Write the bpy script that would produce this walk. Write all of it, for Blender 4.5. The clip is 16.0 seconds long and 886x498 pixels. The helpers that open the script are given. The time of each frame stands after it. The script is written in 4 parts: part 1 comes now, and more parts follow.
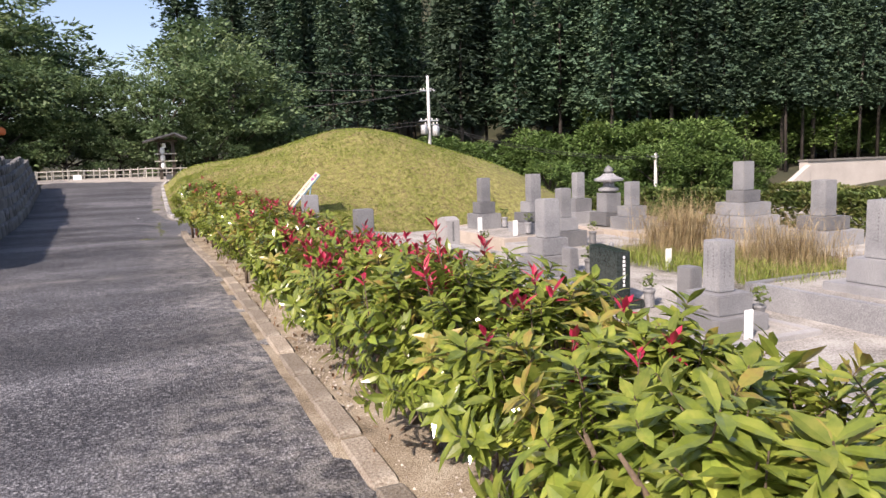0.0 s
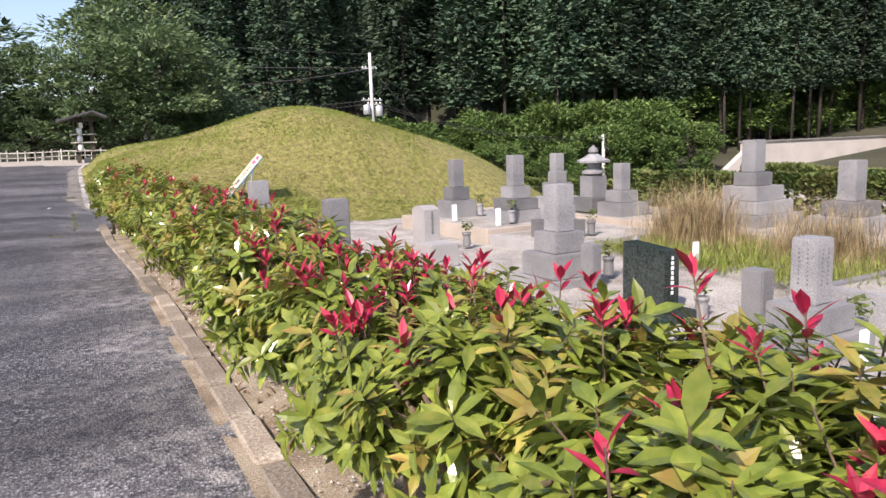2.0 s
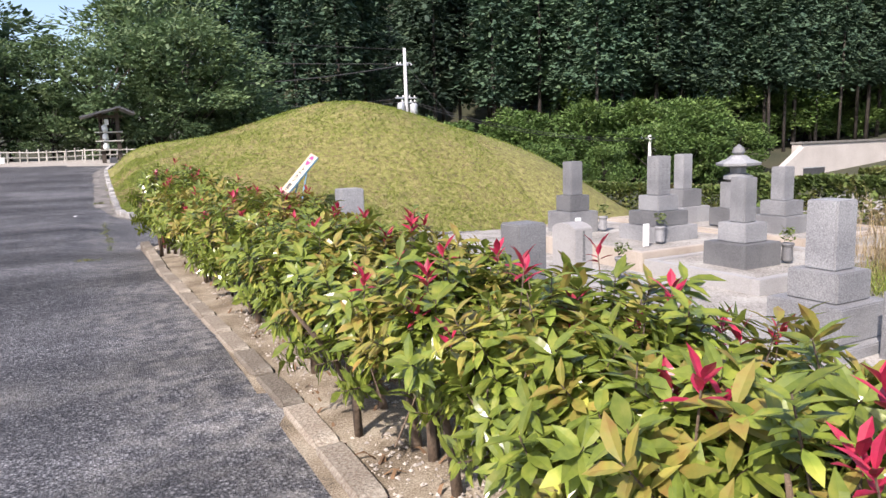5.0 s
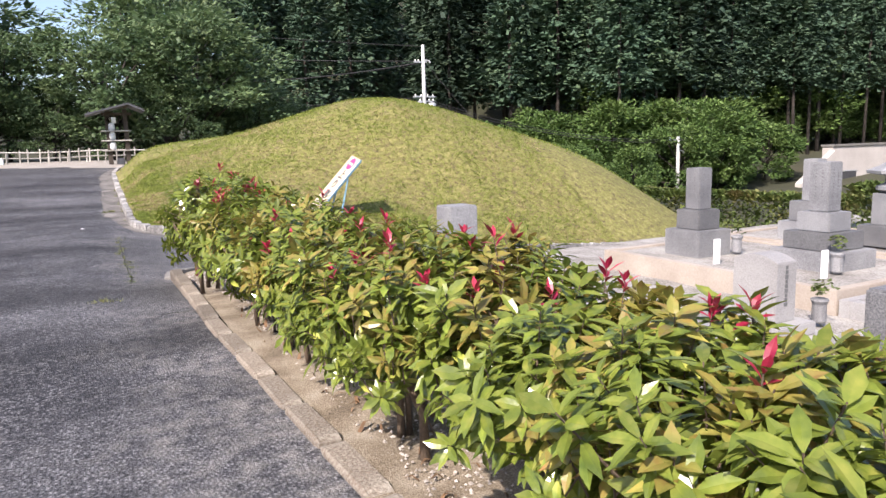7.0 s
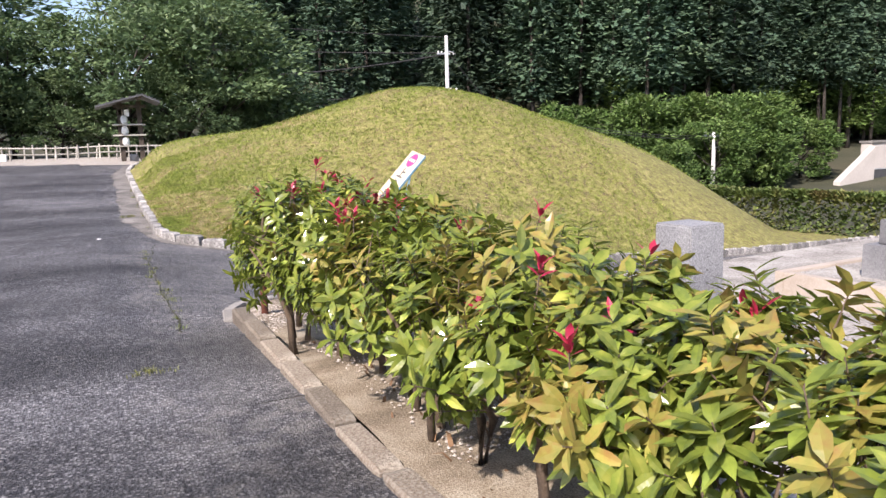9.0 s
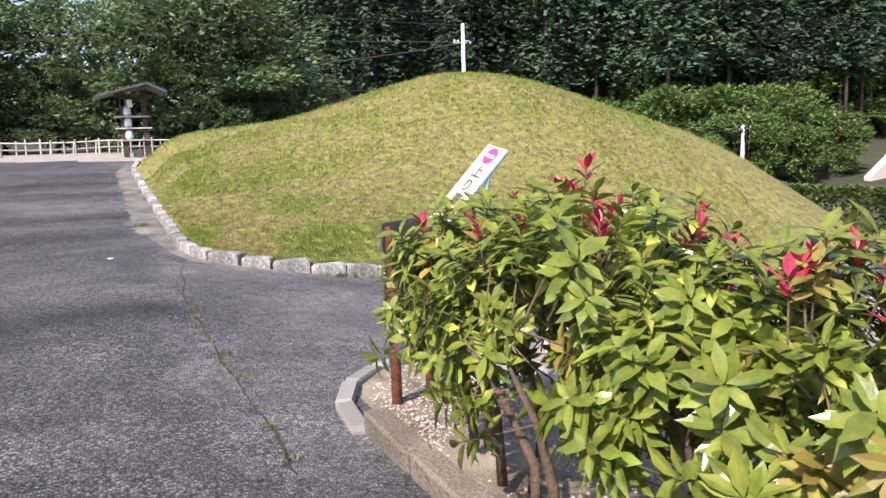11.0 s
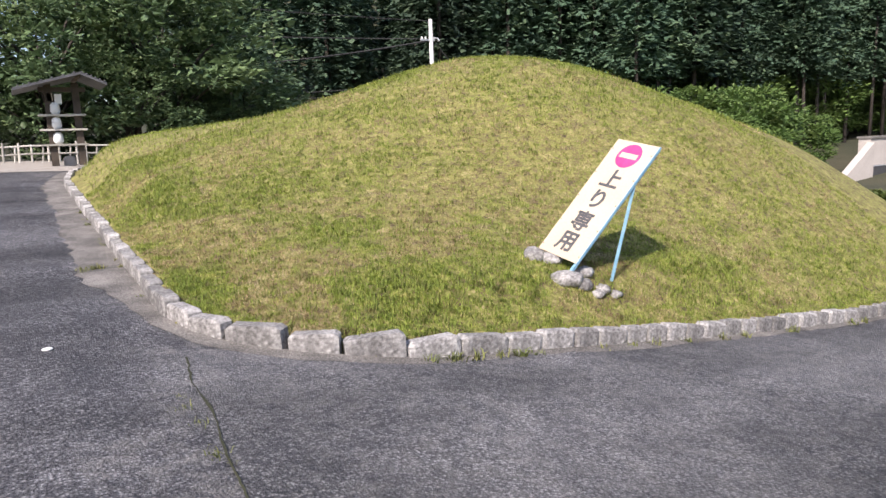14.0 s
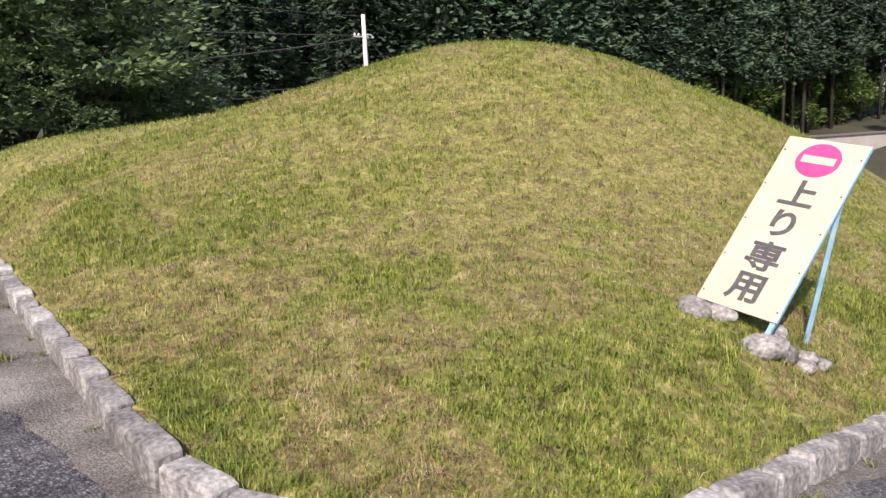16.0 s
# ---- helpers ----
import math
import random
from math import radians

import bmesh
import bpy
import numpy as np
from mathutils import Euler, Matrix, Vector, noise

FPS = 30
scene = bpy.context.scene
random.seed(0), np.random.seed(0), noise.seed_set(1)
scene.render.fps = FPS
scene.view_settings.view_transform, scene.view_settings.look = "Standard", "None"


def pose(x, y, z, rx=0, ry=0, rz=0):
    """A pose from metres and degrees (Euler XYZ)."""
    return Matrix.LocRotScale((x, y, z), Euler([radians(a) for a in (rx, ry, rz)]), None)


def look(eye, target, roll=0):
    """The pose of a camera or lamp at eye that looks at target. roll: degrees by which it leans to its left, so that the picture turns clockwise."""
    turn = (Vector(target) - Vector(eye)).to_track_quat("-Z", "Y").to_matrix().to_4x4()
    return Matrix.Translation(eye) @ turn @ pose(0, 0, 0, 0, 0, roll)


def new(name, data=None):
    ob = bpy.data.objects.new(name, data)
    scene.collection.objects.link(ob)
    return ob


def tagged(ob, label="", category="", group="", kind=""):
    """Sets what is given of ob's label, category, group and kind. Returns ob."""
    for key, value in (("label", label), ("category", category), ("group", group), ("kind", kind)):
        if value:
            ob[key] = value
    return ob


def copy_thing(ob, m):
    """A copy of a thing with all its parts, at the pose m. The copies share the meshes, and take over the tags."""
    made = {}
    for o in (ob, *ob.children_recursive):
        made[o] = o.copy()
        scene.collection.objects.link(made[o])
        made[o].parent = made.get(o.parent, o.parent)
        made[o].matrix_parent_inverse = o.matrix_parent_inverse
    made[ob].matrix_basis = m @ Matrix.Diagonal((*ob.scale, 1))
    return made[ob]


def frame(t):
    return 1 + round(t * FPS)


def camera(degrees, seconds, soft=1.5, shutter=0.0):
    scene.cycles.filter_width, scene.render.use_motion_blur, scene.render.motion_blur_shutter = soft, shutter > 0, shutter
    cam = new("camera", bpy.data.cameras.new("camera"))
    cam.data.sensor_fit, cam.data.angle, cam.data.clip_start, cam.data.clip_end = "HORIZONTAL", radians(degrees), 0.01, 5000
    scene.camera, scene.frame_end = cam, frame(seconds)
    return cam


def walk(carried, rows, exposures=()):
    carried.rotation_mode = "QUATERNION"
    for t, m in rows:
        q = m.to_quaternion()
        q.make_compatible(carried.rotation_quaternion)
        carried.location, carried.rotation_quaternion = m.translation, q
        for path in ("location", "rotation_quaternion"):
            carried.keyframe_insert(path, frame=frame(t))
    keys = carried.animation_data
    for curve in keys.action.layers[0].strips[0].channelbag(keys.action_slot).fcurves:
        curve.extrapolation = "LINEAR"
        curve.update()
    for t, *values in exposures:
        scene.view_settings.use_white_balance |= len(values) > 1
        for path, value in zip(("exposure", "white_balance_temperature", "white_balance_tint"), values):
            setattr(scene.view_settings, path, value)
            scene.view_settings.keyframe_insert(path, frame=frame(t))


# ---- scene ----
cam = camera(66.5, 16.0)
PATH = [
    (0, (0.483, 5.086, 1.409), (1.261, 6.912, 1.162), -2.0),
    (0.5, (0.527, 5.748, 1.413), (1.295, 7.578, 1.163), -2.0),
    (1, (0.596, 6.215, 1.393), (1.369, 8.043, 1.144), -2.0),
    (1.5, (0.675, 6.733, 1.382), (1.503, 8.532, 1.102), -1.8),
    (2, (0.692, 7.354, 1.376), (1.631, 9.094, 1.072), -2.1),
    (2.5, (0.593, 8.08, 1.37), (1.54, 9.815, 1.065), -2.0),
    (3, (0.612, 8.765, 1.37), (1.543, 10.507, 1.058), -1.9),
    (3.5, (0.566, 9.352, 1.375), (1.483, 11.102, 1.068), -1.9),
    (4, (0.598, 9.878, 1.364), (1.507, 11.634, 1.063), -2.1),
    (4.2, (0.583, 10.022, 1.345), (1.485, 11.781, 1.045), -2.2),
    (6.3, (0.338, 12.674, 1.486), (1.246, 14.43, 1.185), -1.6),
    (6.5, (0.34, 12.946, 1.472), (1.247, 14.703, 1.174), -1.7),
    (7, (0.312, 13.709, 1.45), (1.212, 15.47, 1.153), -1.7),
    (7.5, (0.305, 14.385, 1.436), (1.202, 16.148, 1.139), -1.8),
    (8, (0.245, 15.116, 1.437), (1.14, 16.881, 1.142), -1.7),
    (8.5, (0.215, 15.847, 1.417), (1.109, 17.611, 1.115), -1.8),
    (9, (0.107, 16.603, 1.424), (0.996, 18.369, 1.119), -1.7),
    (9.5, (0.096, 17.337, 1.433), (0.98, 19.101, 1.111), -1.8),
    (10, (-0.011, 18.044, 1.452), (0.868, 19.811, 1.13), -1.7),
    (10.2, (-0.009, 18.327, 1.446), (0.869, 20.095, 1.126), -1.8),
    (12.3, (-0.227, 21.465, 1.403), (0.718, 23.198, 1.083), -1.8),
    (12.5, (-0.222, 21.716, 1.393), (0.727, 23.447, 1.078), -1.9),
    (13, (-0.187, 22.412, 1.365), (0.789, 24.13, 1.055), -2.1),
    (13.5, (-0.133, 23.194, 1.351), (0.878, 24.893, 1.047), -2.1),
    (14, (-0.067, 23.957, 1.333), (0.988, 25.628, 1.028), -2.2),
    (14.5, (-0.049, 24.747, 1.345), (1.064, 26.38, 1.043), -2.3),
    (15, (0.076, 25.526, 1.335), (1.265, 27.106, 1.03), -2.5),
    (15.5, (0.088, 26.309, 1.376), (1.315, 27.859, 1.072), -2.7),
    (16, (0.173, 27.124, 1.383), (1.43, 28.649, 1.079), -2.7),
]
walk(cam, [(t, look(eye, target, roll)) for t, eye, target, roll in PATH], [(0, 0.80, 6850, 21), (4, 0.86, 6400, 18), (10, 0.98, 6450, 20), (13, 0.84, 6350, 18), (16, 0.58, 6700, 21)])

# ---- light and sky ----
SUN_FROM = Vector((-0.60, -0.42, 0.68)).normalized()
world = bpy.data.worlds.new("sky")
scene.world = world
world.use_nodes = True
wn, wl = world.node_tree.nodes, world.node_tree.links
sky = wn.new("ShaderNodeTexSky")
sky.sky_type = "NISHITA"
sky.sun_disc = False
sky.sun_elevation = math.asin(SUN_FROM.z)
sky.sun_rotation = math.atan2(SUN_FROM.x, SUN_FROM.y)
sky.air_density, sky.dust_density, sky.ozone_density = 1.0, 1.5, 1.0
wn["Background"].inputs["Strength"].default_value = 0.13
wl.new(sky.outputs["Color"], wn["Background"].inputs["Color"])
sun_data = bpy.data.lights.new("sun", "SUN")
sun_data.energy, sun_data.angle, sun_data.color = 4.2, radians(1.2), (1.0, 0.93, 0.82)
sun = new("sun", sun_data)
sun.matrix_world = look(SUN_FROM * 50, (0, 0, 0))


# ---- materials ----
def shade(name, cols, scale=6.0, fine=60.0, rough=0.8, bump=0.3, bump_scale=None, metal=0.0, per="", translucent=0.0, spread=0.35, coords="Object", spec=0.5, fine_mix=0.35):
    """Colours mixed by noise at two scales; per: "island" or "object" adds a shift of value for each piece."""
    m = bpy.data.materials.new(name)
    m.use_nodes = True
    n, l = m.node_tree.nodes, m.node_tree.links
    b = n["Principled BSDF"]
    tc = n.new("ShaderNodeTexCoord")
    big = n.new("ShaderNodeTexNoise")
    big.inputs["Scale"].default_value, big.inputs["Detail"].default_value = scale, 7
    sml = n.new("ShaderNodeTexNoise")
    sml.inputs["Scale"].default_value, sml.inputs["Detail"].default_value = fine, 5
    for t in (big, sml):
        l.new(tc.outputs[coords], t.inputs["Vector"])
    mix = n.new("ShaderNodeMix")
    mix.inputs[0].default_value = fine_mix
    l.new(big.outputs["Fac"], mix.inputs[2])
    l.new(sml.outputs["Fac"], mix.inputs[3])
    ramp = n.new("ShaderNodeValToRGB")
    l.new(mix.outputs[0], ramp.inputs["Fac"])
    cr = ramp.color_ramp
    k = len(cols)
    cr.elements[0].position, cr.elements[1].position = 0.5 - spread / 2, 0.5 + spread / 2
    cr.elements[0].color, cr.elements[1].color = (*cols[0], 1), (*cols[-1], 1)
    for i in range(1, k - 1):
        e = cr.elements.new(0.5 - spread / 2 + spread * i / (k - 1))
        e.color = (*cols[i], 1)
    out = ramp.outputs["Color"]
    if per:
        hsv = n.new("ShaderNodeHueSaturation")
        mr = n.new("ShaderNodeMapRange")
        mr.inputs["To Min"].default_value, mr.inputs["To Max"].default_value = 0.62, 1.35
        src = n.new("ShaderNodeNewGeometry").outputs["Random Per Island"] if per == "island" else n.new("ShaderNodeObjectInfo").outputs["Random"]
        l.new(src, mr.inputs["Value"])
        l.new(mr.outputs["Result"], hsv.inputs["Value"])
        l.new(out, hsv.inputs["Color"])
        out = hsv.outputs["Color"]
    l.new(out, b.inputs["Base Color"])
    b.inputs["Roughness"].default_value, b.inputs["Metallic"].default_value = rough, metal
    b.inputs["Specular IOR Level"].default_value = spec
    if bump:
        bn = n.new("ShaderNodeBump")
        bn.inputs["Strength"].default_value, bn.inputs["Distance"].default_value = bump, 0.02
        src = sml
        if bump_scale:
            src = n.new("ShaderNodeTexNoise")
            src.inputs["Scale"].default_value, src.inputs["Detail"].default_value = bump_scale, 5
            l.new(tc.outputs[coords], src.inputs["Vector"])
        l.new(src.outputs["Fac"], bn.inputs["Height"])
        l.new(bn.outputs["Normal"], b.inputs["Normal"])
    if translucent:
        tr = n.new("ShaderNodeBsdfTranslucent")
        ms = n.new("ShaderNodeMixShader")
        ms.inputs["Fac"].default_value = translucent
        l.new(out, tr.inputs["Color"])
        l.new(b.outputs["BSDF"], ms.inputs[1])
        l.new(tr.outputs["BSDF"], ms.inputs[2])
        l.new(ms.outputs["Shader"], n["Material Output"].inputs["Surface"])
    return m


def asphalt(name, dark, mid, stone, size, dusty):
    """Rolled asphalt: loose pale aggregate in a dark binder, worn patches, and dust swept against the kerb."""
    m = bpy.data.materials.new(name)
    m.use_nodes = True
    n, l = m.node_tree.nodes, m.node_tree.links
    b = n["Principled BSDF"]
    tc = n.new("ShaderNodeTexCoord")

    def noise_at(scale, detail=4):
        t = n.new("ShaderNodeTexNoise")
        t.inputs["Scale"].default_value, t.inputs["Detail"].default_value = scale, detail
        l.new(tc.outputs["Object"], t.inputs["Vector"])
        return t.outputs["Fac"]

    def span(src, a, z, lo, hi):
        r = n.new("ShaderNodeMapRange")
        for k, v in (("From Min", a), ("From Max", z), ("To Min", lo), ("To Max", hi)):
            r.inputs[k].default_value = v
        l.new(src, r.inputs["Value"])
        return r.outputs["Result"]

    def math2(op, x, y):
        t = n.new("ShaderNodeMath")
        t.operation = op
        for i, v in enumerate((x, y)):
            if isinstance(v, float):
                t.inputs[i].default_value = v
            else:
                l.new(v, t.inputs[i])
        return t.outputs[0]

    def blend(fac, c1, c2):
        t = n.new("ShaderNodeMix")
        t.data_type = "RGBA"
        l.new(fac, t.inputs[0])
        for i, c in ((6, c1), (7, c2)):
            if isinstance(c, tuple):
                t.inputs[i].default_value = (*c, 1)
            else:
                l.new(c, t.inputs[i])
        return t.outputs[2]

    vor = n.new("ShaderNodeTexVoronoi")
    vor.inputs["Scale"].default_value = size
    l.new(tc.outputs["Object"], vor.inputs["Vector"])
    sep = n.new("ShaderNodeSeparateColor")
    l.new(vor.outputs["Color"], sep.inputs["Color"])
    worn = span(noise_at(0.45, 6), 0.36, 0.64, 0.0, 1.0)
    base = blend(worn, dark, mid)
    pit = span(vor.outputs["Distance"], 0.35, 0.75, 0.0, 0.8)
    base = blend(pit, base, tuple(c * 0.35 for c in dark))
    grain = math2("MULTIPLY", span(sep.outputs["Red"], 0.42, 0.95, 0.0, 1.0), span(vor.outputs["Distance"], 0.0, 0.55, 1.0, 0.35))
    col = blend(math2("MULTIPLY", grain, span(noise_at(2.2), 0.3, 0.7, 0.35, 1.0)), base, stone)
    pos = n.new("ShaderNodeSeparateXYZ")
    l.new(tc.outputs["Object"], pos.inputs[0])
    near = span(math2("ADD", pos.outputs["X"], span(noise_at(0.9, 5), 0.2, 0.8, -0.9, 0.9)), 0.25, 1.2, 0.0, 1.0)
    fleck = math2("MULTIPLY", near, span(noise_at(7.0, 6), 0.42, 0.66, 0.0, 1.0))
    seam = math2("ABSOLUTE", math2("ADD", pos.outputs["Y"], span(noise_at(0.7, 3), 0.2, 0.8, -15.9, -15.1)), 0.0)
    fleck = math2("MAXIMUM", fleck, math2("MULTIPLY", span(seam, 0.0, 0.35, 0.7, 0.0), span(noise_at(3.5, 6), 0.36, 0.6, 0.0, 1.0)))
    fleck = math2("MULTIPLY", fleck, span(sep.outputs["Green"], 0.0, 0.75, 0.35, 1.0))
    col = blend(math2("MULTIPLY", fleck, dusty), col, (0.30, 0.285, 0.265))
    # Value varies in streaks stretched across the road, darker and paler.
    streak = n.new("ShaderNodeTexNoise")
    streak.inputs["Scale"].default_value, streak.inputs["Detail"].default_value = 1.0, 5
    flat = n.new("ShaderNodeMapping")
    flat.inputs["Scale"].default_value = (0.16, 0.75, 1.0)
    l.new(tc.outputs["Object"], flat.inputs["Vector"])
    l.new(flat.outputs["Vector"], streak.inputs["Vector"])
    streak_hsv = n.new("ShaderNodeHueSaturation")
    l.new(span(streak.outputs["Fac"], 0.36, 0.66, 0.62, 1.42), streak_hsv.inputs["Value"])
    l.new(col, streak_hsv.inputs["Color"])
    col = streak_hsv.outputs["Color"]
    l.new(col, b.inputs["Base Color"])
    b.inputs["Roughness"].default_value, b.inputs["Specular IOR Level"].default_value = 0.72, 0.35
    bump = n.new("ShaderNodeBump")
    bump.inputs["Strength"].default_value, bump.inputs["Distance"].default_value = 1.0, 0.011
    l.new(math2("ADD", vor.outputs["Distance"], noise_at(160.0, 2)), bump.inputs["Height"])
    l.new(bump.outputs["Normal"], b.inputs["Normal"])
    return m


M_ASPHALT = asphalt("asphalt", (0.040, 0.040, 0.047), (0.098, 0.098, 0.107), (0.44, 0.435, 0.44), 60.0, 0.85)
M_SIDE = asphalt("smooth_asphalt", (0.056, 0.056, 0.063), (0.125, 0.124, 0.129), (0.44, 0.435, 0.43), 62.0, 0.25)
M_SOIL = shade("sandy_soil", [(0.09, 0.068, 0.045), (0.25, 0.20, 0.14), (0.42, 0.37, 0.29)], 3.0, 110, 0.95, 0.5, 130, spread=0.28, fine_mix=0.5)
M_GRAVEL = shade("pale_gravel", [(0.22, 0.19, 0.16), (0.36, 0.33, 0.29), (0.50, 0.47, 0.43)], 5.0, 60, 0.9, 0.9, 60, spread=0.3, fine_mix=0.65)
M_PEBBLE = shade("pebble", [(0.26, 0.22, 0.18), (0.46, 0.42, 0.38)], 9.0, 70, 0.85, 0.3, per="island")
M_PLOT = shade("plot_gravel", [(0.15, 0.135, 0.115), (0.31, 0.29, 0.265), (0.44, 0.42, 0.385)], 1.8, 42, 0.95, 0.9, 45, spread=0.26, fine_mix=0.55)
M_KERB = shade("kerb_concrete", [(0.12, 0.085, 0.06), (0.23, 0.195, 0.155), (0.33, 0.30, 0.25)], 2.2, 60, 0.9, 0.6, 50, per="object", spread=0.26, fine_mix=0.45)
M_CONC = shade("concrete", [(0.20, 0.185, 0.17), (0.34, 0.325, 0.30)], 2.0, 60, 0.9, 0.4, 40, per="object")
M_KSTONE = shade("kerb_stone", [(0.10, 0.095, 0.09), (0.27, 0.26, 0.25), (0.48, 0.47, 0.45)], 4.0, 34, 0.9, 0.9, 22, per="object", spread=0.28, fine_mix=0.45)
M_MOUND = shade("mown_grass", [(0.045, 0.033, 0.016), (0.16, 0.12, 0.055), (0.17, 0.175, 0.043), (0.25, 0.235, 0.065), (0.34, 0.28, 0.14)], 6.0, 24, 0.95, 1.0, 40, spread=0.30, fine_mix=0.5)
M_BLADE = shade("grass_blades", [(0.20, 0.155, 0.06), (0.15, 0.205, 0.033), (0.27, 0.33, 0.055), (0.46, 0.42, 0.15)], 6.5, 26, 0.7, 0, per="island", translucent=0.35, spread=0.36)
M_WEED = shade("weed_leaves", [(0.10, 0.15, 0.04), (0.26, 0.25, 0.09)], 2, 20, 0.7, 0, per="island", translucent=0.3)
M_STRAW = shade("dry_straw", [(0.14, 0.09, 0.045), (0.36, 0.27, 0.14), (0.55, 0.45, 0.27)], 5, 26, 0.8, 0, per="island", translucent=0.25, spread=0.26)
# Earth colour held near black, painting in the shade beneath the woods.
M_EARTH = shade("shaded_ground", [(0.018, 0.022, 0.010), (0.04, 0.042, 0.02), (0.07, 0.062, 0.035)], 0.15, 6, 0.95, 0.6, 8)
M_GRANITE = shade("grey_granite", [(0.10, 0.10, 0.108), (0.20, 0.20, 0.205), (0.31, 0.31, 0.31)], 1.6, 110, 0.55, 0.2, 120, per="object", spread=0.3, fine_mix=0.65)
M_PALE = shade("pale_granite", [(0.22, 0.21, 0.205), (0.42, 0.41, 0.40)], 1.6, 90, 0.65, 0.2, 120, spread=0.4, fine_mix=0.55)
M_TAN = shade("tan_edging", [(0.30, 0.25, 0.20), (0.47, 0.41, 0.35)], 1.6, 50, 0.8, 0.2, 60)
M_BLACK = shade("polished_black_granite", [(0.008, 0.011, 0.011), (0.045, 0.06, 0.055)], 30, 130, 0.12, 0.0, spread=0.3)
M_INK = shade("engraved_ink", [(0.10, 0.10, 0.10), (0.16, 0.16, 0.16)], 9, 60, 0.8, 0)
M_WHITE = shade("white_plastic", [(0.74, 0.74, 0.72), (0.82, 0.82, 0.80)], 3, 50, 0.5, 0.05)
M_LEAF = shade("hedge_leaf", [(0.075, 0.12, 0.028), (0.21, 0.265, 0.045), (0.43, 0.42, 0.09)], 4.0, 22, 0.2, 0.05, 40, per="island", translucent=0.28, spread=0.3)
M_LEAF2 = shade("yellowing_leaf", [(0.16, 0.22, 0.045), (0.33, 0.29, 0.07), (0.32, 0.13, 0.06)], 5.0, 30, 0.26, 0.05, 40, per="island", translucent=0.3)
M_RED = shade("young_red_leaf", [(0.16, 0.012, 0.02), (0.38, 0.022, 0.06), (0.50, 0.11, 0.10)], 9.0, 40, 0.3, 0.0, per="island", translucent=0.28)
M_TWIG = shade("twig_bark", [(0.07, 0.05, 0.035), (0.17, 0.12, 0.08)], 12, 80, 0.9, 0.5, 60)
M_BARK = shade("tree_bark", [(0.025, 0.021, 0.018), (0.075, 0.062, 0.052)], 3, 30, 0.95, 0.6, 20)
# Conifer and broadleaf greens carry a little bluish distance haze in their colour.
M_CONIF = shade("conifer_foliage", [(0.018, 0.044, 0.028), (0.048, 0.092, 0.052), (0.105, 0.155, 0.074)], 0.6, 2.6, 0.75, 0, per="object", translucent=0.15)
M_BROAD = shade("broadleaf_foliage", [(0.055, 0.10, 0.045), (0.115, 0.18, 0.078), (0.20, 0.26, 0.11)], 0.4, 4, 0.6, 0, per="island", translucent=0.3)
M_SHRUB = shade("shrub_foliage", [(0.05, 0.10, 0.025), (0.10, 0.17, 0.04), (0.16, 0.22, 0.06)], 0.4, 4, 0.6, 0, per="island", translucent=0.25)
M_HEDGE = shade("clipped_hedge_foliage", [(0.045, 0.085, 0.02), (0.11, 0.15, 0.035), (0.17, 0.13, 0.05)], 1.2, 8, 0.65, 0, per="island", translucent=0.2)
M_WOOD = shade("weathered_timber", [(0.05, 0.038, 0.028), (0.13, 0.10, 0.075)], 4, 60, 0.85, 0.4, 40, per="object")
M_GREYWOOD = shade("grey_weathered_board", [(0.04, 0.037, 0.033), (0.12, 0.113, 0.10)], 5, 80, 0.9, 0.5, 50)
M_RAIL = shade("pale_log", [(0.32, 0.30, 0.26), (0.50, 0.48, 0.43)], 4, 40, 0.8, 0.3, 30, per="object")
M_ROOF = shade("roof_board", [(0.05, 0.05, 0.055), (0.11, 0.11, 0.12)], 3, 40, 0.6, 0.3, 30)
M_RUST = shade("rusted_steel", [(0.03, 0.012, 0.009), (0.10, 0.03, 0.017), (0.20, 0.062, 0.032)], 14, 80, 0.85, 0.5, 60, metal=0.1)
M_BLUE = shade("pale_blue_paint", [(0.16, 0.33, 0.46), (0.28, 0.47, 0.60)], 8, 60, 0.5, 0.1)
M_BOARD = shade("cream_board", [(0.50, 0.40, 0.29), (0.60, 0.51, 0.39)], 2, 40, 0.7, 0.05, spread=0.5, spec=0.2)
M_PINK = shade("faded_pink_paint", [(0.55, 0.03, 0.16), (0.66, 0.06, 0.22)], 9, 60, 0.6, 0)
M_GREYINK = shade("faded_grey_paint", [(0.06, 0.06, 0.065), (0.11, 0.11, 0.115)], 12, 80, 0.8, 0, spec=0.1)
M_POLE = shade("pole_concrete", [(0.45, 0.45, 0.45), (0.58, 0.58, 0.57)], 2, 20, 0.8, 0.1)
M_METAL = shade("galvanised_metal", [(0.45, 0.46, 0.47), (0.62, 0.63, 0.64)], 5, 40, 0.45, 0.05, metal=0.5)
M_CABLE = shade("black_cable", [(0.015, 0.015, 0.016), (0.03, 0.03, 0.03)], 5, 40, 0.6, 0)
M_WALL = shade("white_wall_render", [(0.40, 0.36, 0.33), (0.56, 0.52, 0.48)], 0.5, 8, 0.9, 0.1, 10, spread=0.45)
M_DARK = shade("dark_opening", [(0.04, 0.04, 0.045), (0.08, 0.08, 0.085)], 2, 20, 0.5, 0)
M_WSTONE = shade("wall_stone", [(0.06, 0.056, 0.054), (0.14, 0.135, 0.13), (0.22, 0.215, 0.205)], 2.5, 30, 0.9, 0.7, 18, per="object", spread=0.35)
M_ORANGE = shade("orange_roofing", [(0.55, 0.13, 0.04), (0.68, 0.2, 0.07)], 4, 30, 0.7, 0.1)


# ---- helpers ----
def lin(v, xs, ys):
    return float(np.interp(v, xs, ys))


